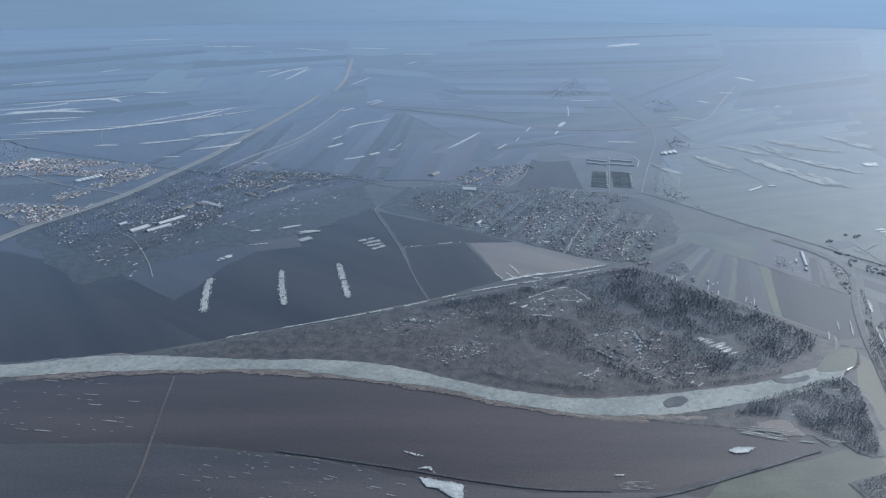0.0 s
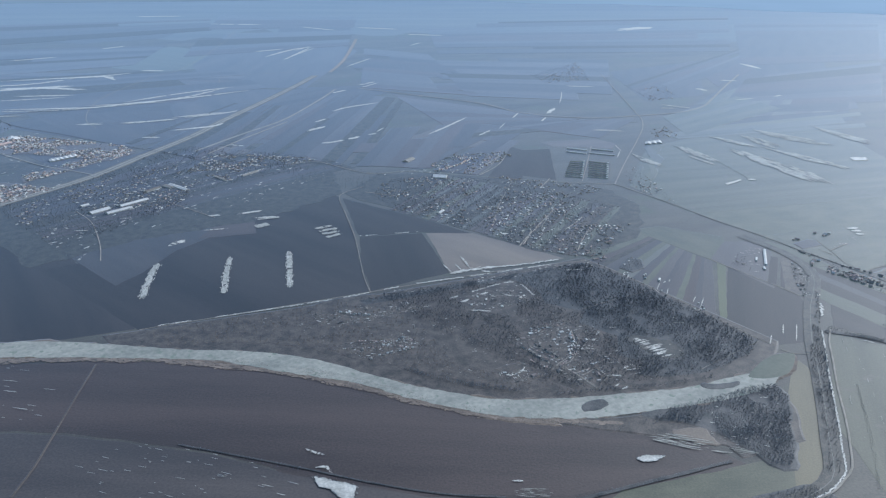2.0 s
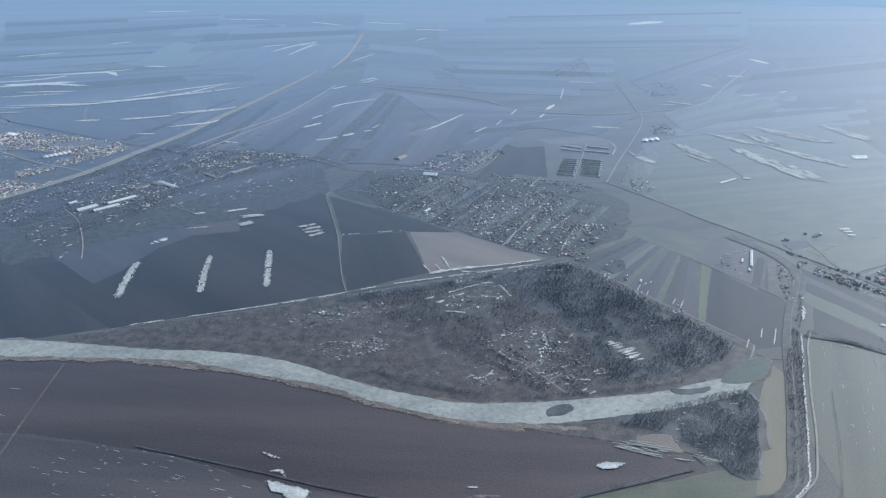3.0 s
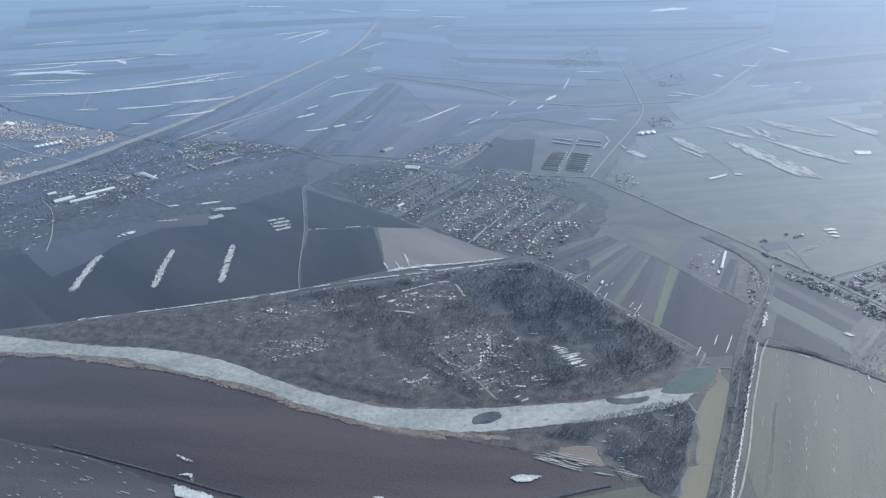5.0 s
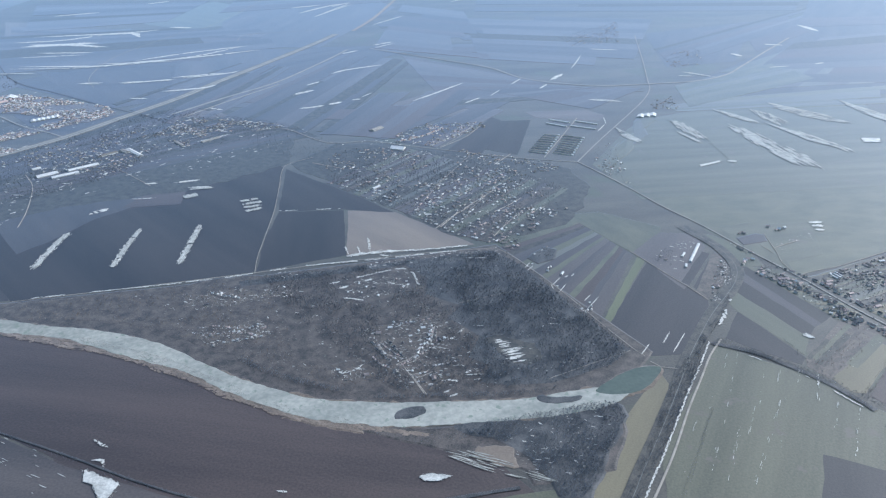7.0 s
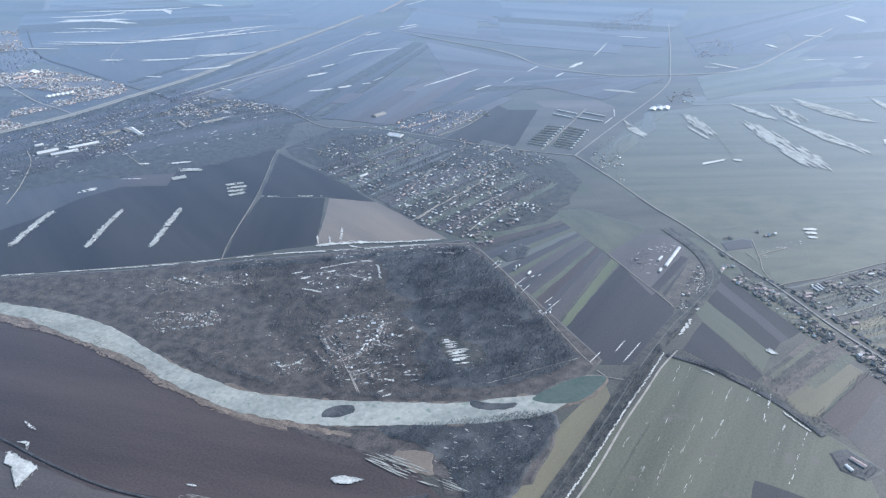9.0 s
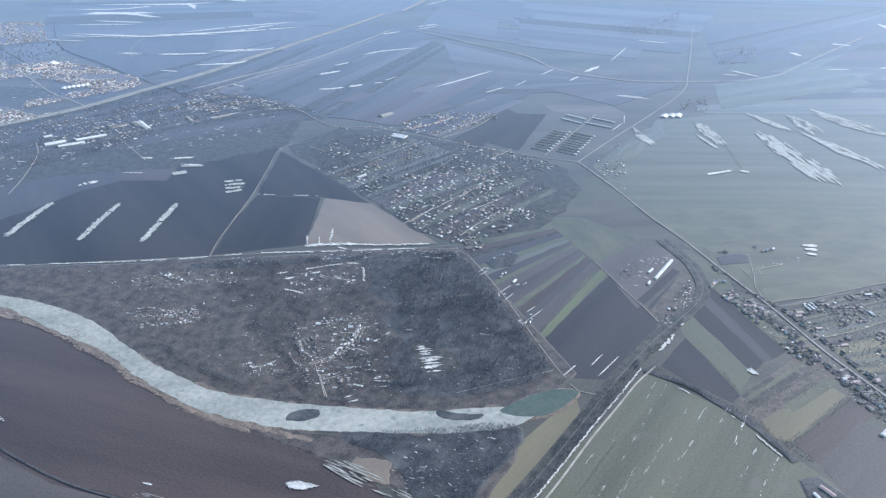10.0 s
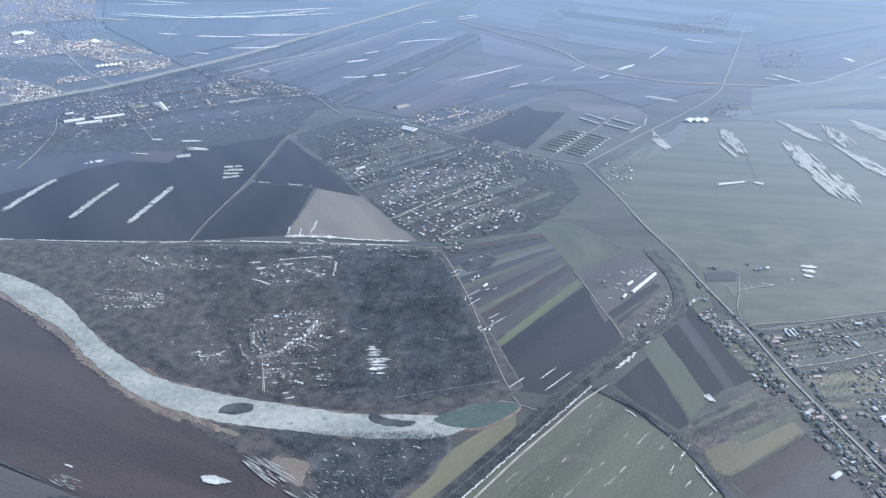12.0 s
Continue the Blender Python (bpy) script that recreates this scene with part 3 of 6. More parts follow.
def village(ring, style, plot):
    """Houses in loose rows inside an outline, with gardens and bare fruit trees between them."""
    if style in ("lodge", "town") and (max(p[0] for p in ring) - min(p[0] for p in ring)) > 45:
        slab("gardens", outline(ring, 6, 8), rise("floor"), 0.2, soil("scrub" if style == "lodge" else "brown", 0),
             "mottled garden plots and yards between houses", "gardens")
    roofs, forms, turn = STYLES[style]
    r = random.Random(int(abs(ring[0][0] * 3) + plot))
    lots = scatter(ring, math.sqrt(plot) * 0.40, r) if style == "lodge" else streets(ring, turn, math.sqrt(plot) * (0.8 if style == "near" else 0.8), r)
    for x, y in lots:
        near = style in ("near", "lodge") and count[0] < 75
        count[0] += near
        at = (x, y, turn + r.choice((0, 90)) + r.uniform(-14, 14), r.choice(forms), r.choice(roofs))
        if near:
            house(*at, r.uniform(0.5, 0.8) if style == "lodge" else r.uniform(0.65, 1.1))
        else:
            far_house(*at, (1.0 if style in ("near", "lodge") else 0.95 if style == "town" else 0.8) * r.uniform(0.6, 1.35))
    r2 = random.Random(5)
    all_v, all_f, at = [], [], 0
    for x, y in scatter(ring, 3.2 if style in ("near", "lodge") else 6, r2):
        v, f = r2.choice(tree_kinds)
        h = r2.uniform(0.9, 2.3)
        all_v.append(v * h * np.array((1.2, 1.2, 1)) + np.array((x, y, 0)))
        all_f.append(f + at)
        at += len(v)
    if all_v:
        tagged(raw("garden_trees", np.concatenate(all_v).tolist(), np.concatenate(all_f).tolist(), [mat_bark]),
               "bare fruit trees and bushes between houses", "trees", kind="stuff")


def row(points, gap, form, roofs):
    """Houses side by side along a line."""
    run = curve(points, gap)
    for i, (a, b) in enumerate(zip(run, run[1:])):
        turn = math.degrees(math.atan2(b.y - a.y, b.x - a.x)) + rng.uniform(-6, 6)
        house(a.x + rng.uniform(-1.0, 1.0), a.y + rng.uniform(-1.0, 1.0), turn + rng.choice((0, 0, 90)), form, roofs[(i * 7 + i // 3) % len(roofs)], rng.uniform(0.7, 1.15))


def barn(points, width, label):
    (ax, ay), (bx, by) = points
    walls, roof, _ = gable(max(math.dist((ax, ay), (bx, by)), 2.5), width, 1.2, 1.2 + width * 0.18, 0, 0.12)
    top = new("barn")
    top.matrix_world = pose((ax + bx) / 2, (ay + by) / 2, 0, 0, 0, math.degrees(math.atan2(by - ay, bx - ax)))
    tagged(top, label, "barn")
    raw("wall", walls[0], walls[1], [mat_wall], parent=top)
    raw("roof", roof[0], roof[1], [ROOFS["dark shingle" if "dark" in label else "grey sheet" if "grey" in label else "red tile" if "red" in label else "white metal"]], parent=top)


# ---- ground and far distance ----
k = 96
ground_v = [(204, 72, 0)] + [(204 + 5200 * math.cos(2 * math.pi * i / k), 72 + 5200 * math.sin(2 * math.pi * i / k), 0) for i in range(k)]
tagged(raw("ground", ground_v, [(0, i + 1, (i + 1) % k + 1) for i in range(k)], [mat_ground]),
       "flat open country of fields in early spring", "ground", kind="structure")

# outer ground ring: paler colour and stronger sheen put distance haze into it
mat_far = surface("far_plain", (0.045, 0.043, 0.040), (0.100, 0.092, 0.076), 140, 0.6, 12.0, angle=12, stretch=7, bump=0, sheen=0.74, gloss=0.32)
inner = [Vector((204 + 2500 * math.cos(2 * math.pi * i / 240), 72 + 2500 * math.sin(2 * math.pi * i / 240))) for i in range(240)]
centre = Vector((204, 72))
inner = [centre + (p - centre) * (1 + 0.16 * noise.noise(Vector((p.x, p.y, 4)) / 160)) for p in inner]
outer = [(204 + 5150 * math.cos(2 * math.pi * i / 240), 72 + 5150 * math.sin(2 * math.pi * i / 240)) for i in range(240)]
tagged(raw("far_plain", [(p.x, p.y, 0.012) for p in inner] + [(x, y, 0.012) for x, y in outer],
           [(i, i + 240, (i + 1) % 240 + 240, (i + 1) % 240) for i in range(240)], [mat_far]),
       "outer ring of the plain, paled with painted haze", "plain", kind="structure")


# fields west of the oxbow and along the hedgerow
field([(-691, 785), (-447, 738), (-316, 679), (-186, 530), (-234, 509), (-313, 497), (-451, 486)], "dark", "dark ploughed land between settlement and oxbow")
field([(-813, 936), (-541, 906), (-455, 873), (-330, 724), (-310, 665), (-438, 721), (-677, 767)], "soil", "dark brown land beside the settlement")
field([(300, 878), (364, 888), (632, 966), (601, 761), (541, 753), (480, 708), (440, 682), (407, 729), (341, 823)], "olive", "broad olive meadow between the village roads")
field([(-317, 635), (-240, 682), (-212, 719), (-192, 794), (-152, 937), (-83, 867), (-46, 741), (-31, 671), (-14, 610), (-93, 571), (-182, 528)], "dark", "dark wet ploughed field with strips of old snow")
field([(-78, 863), (30, 792), (76, 756), (22, 757), (-41, 740)], "dark", "dark triangular ploughed field beside the village edge")
field([(-40, 739), (22, 755), (54, 655), (-12, 611), (-29, 671)], "dark", "dark wet ploughed field beside a dirt track")
field([(27, 755), (75, 758), (163, 697), (118, 678), (55, 654)], "tan", "pale tan stubble field with snow along its lower edge")

# foreground fields south of the oxbow
field([(-155, 489), (-124, 489), (-88, 483), (-45, 472), (-6, 464), (31, 449), (69, 436), (101, 427), (134, 423), (163, 424), (193, 420), (218, 407), (237, 389), (211, 343), (39, 293)], "umber", "broad dark brown ploughed field beside the frozen oxbow")
field([(-436, 467), (-296, 467), (-221, 476), (-183, 483), (-109, 480), (-43, 466), (20, 444), (57, 427), (127, 412), (183, 410), (191, 392), (223, 390), (131, 356), (52, 352), (20, 358), (-32, 368), (-80, 383), (-173, 396), (-256, 395), (-381, 399)], "umber", "broad dark brown ploughed field beside the frozen oxbow")
field([(-379, 397), (-255, 393), (-172, 393), (-80, 381), (-31, 366), (52, 350), (127, 351), (226, 325), (191, 252), (-257, 244)], "fallow", "brown field with thin remains of snow beside a ditch")
field([(227, 385), (249, 393), (268, 388), (270, 380), (268, 357), (219, 314), (108, 307), (159, 361)], "olive", "olive meadow below a reed-lined ditch")
field([(314, 516), (319, 504), (308, 466), (296, 427), (288, 404), (280, 387), (269, 372), (258, 368), (264, 386), (271, 403), (280, 432), (290, 467), (303, 494)], "straw", "strip of dry straw-coloured grass beside the canal")

# strip fields beyond the wood
top_near, top_far, low_far, low_near = (Vector(p) for p in ((184, 692), (258, 763), (305, 700), (274, 578)))
share = 0.0
for wide, kind, label in ((0.08, "umber", "brown strip"), (0.06, "yard", "garden strip"), (0.10, "soil", "dark brown strip"), (0.07, "olive", "grassy strip"), (0.06, "grey", "grey fallow strip"),
                          (0.08, "soil", "dark brown strip"), (0.05, "olive", "grassy strip"), (0.09, "fallow", "grey-brown fallow strip"), (0.05, "soil", "dark brown strip"), (0.08, "fallow", "grey-brown fallow strip"),
                          (0.05, "olive", "grassy strip"), (0.08, "umber", "brown strip"), (0.05, "soil", "dark brown strip"), (0.10, "fallow", "reddish-brown fallow strip")):
    p, q, share = share, min(1.0, share + wide), share + wide
    field([tuple(top_near.lerp(low_near, p)), tuple(top_far.lerp(low_far, p)), tuple(top_far.lerp(low_far, q)), tuple(top_near.lerp(low_near, q))], kind, label + " in a block of narrow plots")
field([(276, 575), (309, 696), (315, 689), (280, 570)], "crop", "narrow strip of green winter crop")
field([(280, 570), (317, 687), (360, 625), (354, 582), (333, 543), (303, 535)], "dark", "dark ploughed field between canal and strip fields")
field([(305, 704), (333, 754), (362, 755), (372, 728), (351, 656), (343, 640), (317, 687)], "fallow", "grey-brown farmyard round a long barn")
field([(342, 654), (367, 717), (373, 714), (348, 649)], "dark", "narrow ploughed bed beside the barn")
field([(351, 646), (375, 712), (381, 707), (357, 636)], "dark", "narrow ploughed bed beside the barn")
field([(352, 639), (376, 717), (383, 715), (386, 689), (375, 653), (359, 626)], "scrub", "rough scrubby verge along the curved canal")

# fields east of the canal
field([(365, 569), (380, 611), (416, 553), (411, 543), (387, 555)], "dark", "dark triangular ploughed field")
field([(375, 624), (382, 647), (425, 581), (416, 556), (380, 611)], "green", "green winter crop field with a patch of snow")
field([(382, 647), (389, 671), (433, 597), (425, 581)], "dark", "dark ploughed strip between green strips")
field([(389, 671), (394, 684), (439, 603), (433, 597)], "soil", "grey-brown fallow strip")
field([(394, 684), (399, 695), (449, 616), (439, 603)], "dark", "dark ploughed strip beside the village gardens")
field([(405, 693), (428, 691), (444, 666), (474, 615), (455, 606), (449, 616), (399, 695)], "olive", "grassy garden plots behind village houses")
field([(416, 552), (454, 609), (481, 612), (487, 591), (471, 580), (437, 534), (425, 528), (414, 541)], "scrub", "brown scrubby rough ground beside the village")
field([(427, 529), (471, 584), (482, 574), (443, 516), (435, 516)], "straw", "dry yellow-brown meadow")
field([(445, 513), (484, 573), (498, 562), (457, 500)], "umber", "brown ploughed field behind gardens")
field([(457, 500), (487, 550), (511, 543), (547, 512), (528, 480), (476, 464)], "fallow", "grey-brown fallow field beside the village")
field([(357, 560), (376, 549), (412, 530), (432, 511), (462, 485), (464, 431), (307, 360), (308, 427), (324, 474)], "meadow", "large grey-green meadow with streaks of snow", 74)
field([(400, 448), (440, 438), (428, 372), (382, 378)], "dark", "dark ploughed corner of the meadow")
strips([(416, 552), (455, 608), (482, 590), (436, 531)], 7, ["yard", "olive", "scrub", "yard", "litter"], 0)
field([(365, 756), (381, 756), (408, 727), (416, 698), (404, 693), (394, 692), (390, 714), (380, 736)], "olive", "grassy verge between canal and village road")
snow_spots([(-103, 550), (-4, 593), (41, 539), (69, 486), (114, 479), (87, 466), (1, 494)], 160, 0.7)
snow_spots([(416, 552), (455, 608), (482, 590), (436, 531)], 40, 0.6)
snow_spots([(408, 682), (417, 699), (474, 615), (501, 594), (546, 555), (528, 507), (490, 564), (449, 617)], 120, 0.6)

# fields of the middle distance
field([(272, 940), (314, 1078), (338, 1141), (412, 1201), (478, 1234), (679, 1356), (668, 1091), (628, 937), (322, 838)], "meadow", "large pale green field with long snow patches")
field([(120, 982), (136, 1102), (187, 1116), (181, 960)], "dark", "dark ploughed block beside new houses")
field([(176, 1157), (263, 1185), (290, 1159), (281, 1128), (194, 1130)], "brown", "brown fallow block beyond the garden colony")
field([(190, 713), (224, 772), (277, 795), (336, 767), (333, 754), (305, 704), (258, 763), (227, 731), (192, 696)], "olive", "grass plots behind the village")
field([(375, 769), (429, 796), (441, 680), (413, 720)], "olive", "meadow beside the village road")
field([(388, 776), (480, 804), (472, 730), (439, 707), (417, 742)], "meadow", "green meadow at the village edge")
field([(-257, 1154), (-221, 1166), (-208, 1140), (-246, 1135)], "pale", "small pale yellow field")
field([(-760, 1764), (-812, 1983), (-763, 2152), (-551, 2018), (-551, 1792), (-628, 1719)], "green", "far green field")
field([(-85, 1071), (-31, 1124), (33, 1142), (9, 1083), (-61, 1040)], "straw", "pale grass field beyond the village")
field([(-557, 1677), (-580, 2014), (-546, 2592), (-332, 2654), (-274, 1871), (-340, 1604)], "soil", "far dark ploughed field")
field([(-1326, 2262), (-1386, 2507), (-876, 2546), (-857, 2327), (-1020, 2164)], "soil", "far dark woodland field")
field([(-426, 1354), (-274, 1569), (-55, 1639), (-156, 1402), (-293, 1267)], "soil", "far dark field beside the highway")
field([(-687, 1177), (-615, 1320), (-400, 1368), (-320, 1412), (-403, 1207), (-486, 1102)], "soil", "far dark field with snow lines")
field([(-56, 1113), (34, 1265), (143, 1266), (121, 1144), (17, 1081)], "brown", "far brown field")
field([(159, 1092), (133, 930), (94, 960), (132, 1122)], "dark", "dark block beside a row of new houses")
field([(390, 1853), (656, 2058), (537, 1575), (407, 1502)], "soil", "far dark wooded ground")

# far land towards the town
field([(-1096, 1734), (-955, 1741), (-755, 1505), (-887, 1453)], "brown", "far brown land at the town's edge")
field([(-887, 1453), (-738, 1508), (-455, 1555), (-493, 1455), (-652, 1316), (-759, 1280)], "soil", "far brown field with thin snow lines")
field([(-590, 1819), (-637, 2259), (-376, 2354), (-241, 2131), (-268, 1567), (-392, 1547), (-455, 1555)], "fallow", "far dark land beside the motorway")
field([(-509, 1442), (-389, 1541), (-276, 1536), (-307, 1304), (-307, 1166), (-360, 1123)], "fallow", "dark ploughed land below the motorway")
field([(-683, 1265), (-459, 1320), (-366, 1135), (-426, 1063), (-486, 1102)], "soil", "dark land between railway and snow lines")
field([(-841, 1609), (-759, 1710), (-682, 1529), (-778, 1483)], "grey", "pale works ground far off")
field([(-334, 1127), (-278, 1309), (-172, 1395), (-95, 1257), (-117, 1082), (-213, 1113), (-262, 1105)], "fallow", "dark wet land beside the motorway")
field([(448, 1837), (1091, 2389), (740, 1366), (510, 1292), (448, 1398), (676, 1793)], "soil", "far dark wooded land beyond the bypass")
field([(-774, 1148), (-723, 1235), (-647, 1173), (-644, 1092), (-704, 1084)], "fallow", "dark wood beside the town")
field([(-648, 954), (-558, 976), (-509, 982), (-517, 928), (-563, 883)], "yard", "dark grassy land inside the town")
field([(-540, 1013), (-395, 1033), (-389, 1051), (-358, 1147), (-374, 1045), (-407, 932), (-479, 964)], "soil", "dark land between town and motorway")
field([(-352, 705), (-316, 749), (-252, 815), (-248, 849), (-200, 931), (-124, 946), (-102, 863), (-145, 794), (-184, 739), (-212, 689), (-223, 634), (-235, 606)], "soil", "dark brown land below the settlement")
field([(-202, 721), (-197, 763), (-164, 789), (-147, 741)], "umber", "bare brown patch in dark land")
field([(-459, 795), (-430, 857), (-401, 926), (-381, 1016), (-352, 1138), (-285, 1103), (-137, 1037), (-85, 994), (-167, 960), (-256, 869), (-257, 812), (-299, 733), (-347, 700)], "yard", "dark mottled ground of a settlement beside the motorway")
strips([(-85, 994), (-54, 1098), (63, 1247), (14, 1062)], 9, ["fallow", "soil", "brown", "umber", "grey"], 0)
field([(-314, 1033), (-285, 1103), (-236, 1061), (-274, 1033)], "brown", "brown patch beside the settlement")

# built-up ground
field([(-479, 785), (-444, 834), (-375, 1023), (-321, 1054), (-120, 1023), (-82, 877), (-150, 782), (-260, 713), (-328, 638)], "yard", "dark mottled ground of a settlement")
field([(-79, 878), (-48, 968), (27, 969), (103, 958), (218, 929), (247, 924), (270, 864), (245, 755), (181, 705), (121, 727), (35, 798)], "yard", "dark mottled ground of a village")
strips([(-743, 1273), (-447, 1360), (-423, 1692), (-1040, 1679)], 9, ["soil", "fallow", "brown", "umber", "fallow"], 0)
# garden plots of the settlements
strips([(-440, 790), (-325, 1050), (-90, 990), (-340, 700)], 26, ["yard", "soil", "yard", "umber", "fallow"], 0)
strips([(-18, 826), (45, 962), (245, 854), (174, 699)], 36, ["fallow", "olive", "umber", "yard", "grey", "litter", "fallow"], 0)
plot_scraps([(-455, 792), (-427, 853), (-397, 922), (-377, 1011), (-332, 1084), (-236, 1061), (-137, 1037), (-85, 994), (-167, 960), (-256, 869), (-257, 812), (-299, 733), (-347, 700)], 420, 1.9, 68)
plot_scraps([(-18, 826), (45, 962), (140, 935), (245, 854), (174, 699), (100, 745)], 170, 1.3, 65)
plot_scraps([(-1022, 1270), (-869, 1369), (-625, 1160), (-432, 1076), (-395, 1033), (-407, 932), (-463, 798)], 420, 2.6, 66)
plot_scraps([(-347, 700), (-316, 749), (-252, 864), (-162, 952), (-80, 984), (-118, 912), (-205, 809), (-285, 721), (-287, 650)], 120, 2.2, 66)
plot_scraps([(-74, 974), (27, 998), (161, 956), (238, 922), (204, 829), (155, 897), (49, 948), (-32, 956)], 160, 1.6, 65)
plot_scraps([(453, 673), (540, 743), (590, 720), (579, 622), (504, 591), (478, 636)], 110, 1.0, 33)
plot_scraps([(406, 684), (440, 678), (474, 622), (531, 543), (499, 553), (451, 616)], 60, 0.9, 33)
strips([(453, 673), (540, 743), (565, 715), (473, 641)], 16, ["olive", "yard", "olive", "meadow", "grey", "straw", "olive", "yard"], 0)
strips([(478, 636), (535, 679), (579, 622), (504, 591)], 18, ["olive", "yard", "olive", "meadow", "grey", "straw", "olive", "yard"], 0)
strips([(406, 684), (440, 678), (474, 622), (451, 616)], 16, ["olive", "yard", "olive", "meadow", "grey", "straw", "olive", "yard"], 0)
strips([(474, 615), (497, 588), (531, 543), (499, 553)], 14, ["olive", "yard", "olive", "meadow", "grey", "straw", "olive", "yard"], 0)
strips([(445, 678), (480, 703), (537, 747), (480, 699)], 4, ["olive", "yard", "olive", "meadow", "grey", "straw", "olive", "yard"], 0)

# blocks of far strip fields
strips([(-1000, 1548), (-505, 1814), (-347, 1553), (-759, 1223)], 8, ["soil", "fallow", "yard", "fallow", "soil", "umber"], 0)
strips([(-274, 1046), (-197, 1514), (-57, 1478), (-78, 1010)], 9, ["soil", "fallow", "yard", "fallow", "soil", "umber"], 0)
strips([(-63, 1012), (139, 1373), (198, 1308), (79, 973)], 7, ["soil", "fallow", "yard", "fallow", "soil", "umber"], 0)
strips([(-86, 1518), (198, 1350), (354, 1313), (64, 1169)], 7, ["soil", "fallow", "yard", "fallow", "soil", "umber"], 0)
strips([(-240, 1901), (194, 2070), (366, 1636), (-70, 1554)], 9, ["soil", "fallow", "yard", "fallow", "soil", "umber"], 0)
strips([(370, 1299), (673, 1726), (966, 1918), (791, 1459)], 8, ["meadow", "fallow", "umber", "grey"], 0)
strips([(395, 1702), (856, 2374), (775, 1971), (432, 1411)], 7, ["soil", "fallow", "yard", "fallow", "soil", "umber"], 0)
strips([(372, 1244), (782, 1436), (735, 1310), (398, 1190)], 5, ["meadow", "olive", "grey", "meadow"], 0)
strips([(-48, 2045), (421, 2056), (341, 1489), (65, 1516)], 8, ["soil", "fallow", "yard", "fallow", "soil", "umber"], 0)
strips([(-106, 2909), (1122, 3344), (802, 2270), (-21, 2102)], 9, ["soil", "fallow", "yard", "fallow", "soil", "umber"], 0)
strips([(1108, 3222), (1723, 3328), (1165, 2152), (750, 2001)], 6, ["soil", "fallow", "umber"], 0)
strips([(708, 1825), (1139, 2098), (837, 1463), (514, 1405)], 7, ["soil", "fallow", "yard", "fallow", "soil", "umber"], 0)
strips([(-1518, 2580), (-905, 2921), (-785, 2558), (-1233, 2107)], 5, ["soil", "fallow", "yard", "fallow", "soil", "umber"], 0)
strips([(-921, 3103), (-391, 3149), (-287, 2240), (-661, 1964)], 7, ["soil", "fallow", "yard", "fallow", "soil", "umber"], 0)
strips([(-1197, 1997), (-785, 2170), (-728, 1814), (-968, 1625)], 6, ["soil", "fallow", "yard", "fallow", "soil", "umber"], 0)
strips([(-231, 2187), (-51, 2098), (87, 1518), (-156, 1583)], 7, ["soil", "fallow", "yard", "fallow", "soil", "umber"], 0)
strips([(-124, 1001), (-107, 1206), (89, 1280), (42, 999)], 9, ["soil", "fallow", "yard", "fallow", "soil", "umber"], 0)
strips([(89, 1280), (221, 1319), (353, 1332), (270, 1189)], 6, ["soil", "fallow", "yard", "fallow", "soil", "umber"], 0)
strips([(279, 908), (312, 1072), (349, 1190), (368, 1114)], 5, ["meadow", "olive", "grey", "meadow"], 0)
strips([(-436, 1094), (-365, 1399), (-261, 1381), (-258, 985)], 8, ["soil", "fallow", "yard", "fallow", "soil", "umber"], 0)
strips([(407, 1356), (604, 1573), (649, 1457), (415, 1226)], 6, ["meadow", "olive", "grey", "meadow"], 0)

# oxbow, pond and ditches
water_body([(-414, 465), (-357, 469), (-301, 475), (-240, 483), (-122, 487), (-87, 482), (-44, 471), (-5, 463), (31, 448), (69, 435), (100, 429), (131, 429), (159, 432), (199, 443), (233, 453), (254, 461), (278, 473), (289, 485), (292, 492), (270, 491), (248, 481), (227, 472), (192, 463), (150, 454), (120, 450), (89, 449), (56, 456), (29, 464), (-2, 477), (-36, 491), (-66, 498), (-103, 501), (-134, 500), (-233, 506), (-273, 501), (-310, 492), (-368, 484), (-426, 480)], "ice", "oxbow_lake", "curved oxbow lake covered in grey-white ice")
pond([(271, 487), (280, 501), (297, 518), (315, 522), (302, 496), (287, 487)], "water", "pond", "small open grey-green pond at the oxbow end")
island([(148, 444), (156, 450), (163, 451), (165, 446), (157, 440), (149, 438)], "scrub", "island", "small reed island in the ice")
island([(234, 472), (243, 470), (251, 472), (261, 477), (262, 480), (251, 477), (242, 476), (235, 476)], "scrub", "island", "long narrow reed island in the ice")
field([(-162, 489), (-114, 485), (-66, 479), (-24, 465), (0, 458), (34, 446), (52, 440), (70, 432), (102, 424), (131, 422), (129, 430), (99, 434), (62, 443), (29, 456), (-21, 475), (-81, 490), (-136, 491)], "reed", "reddish dry reeds along the lower bank")
woods([(26, 481), (67, 464), (95, 459), (117, 455), (137, 455), (162, 461), (185, 465), (213, 472), (246, 484), (245, 488), (211, 476), (182, 470), (160, 465), (137, 460), (115, 460), (93, 464), (66, 470), (26, 487)], 1.6, 1.9, 3.1, "bare trees along the upper bank")

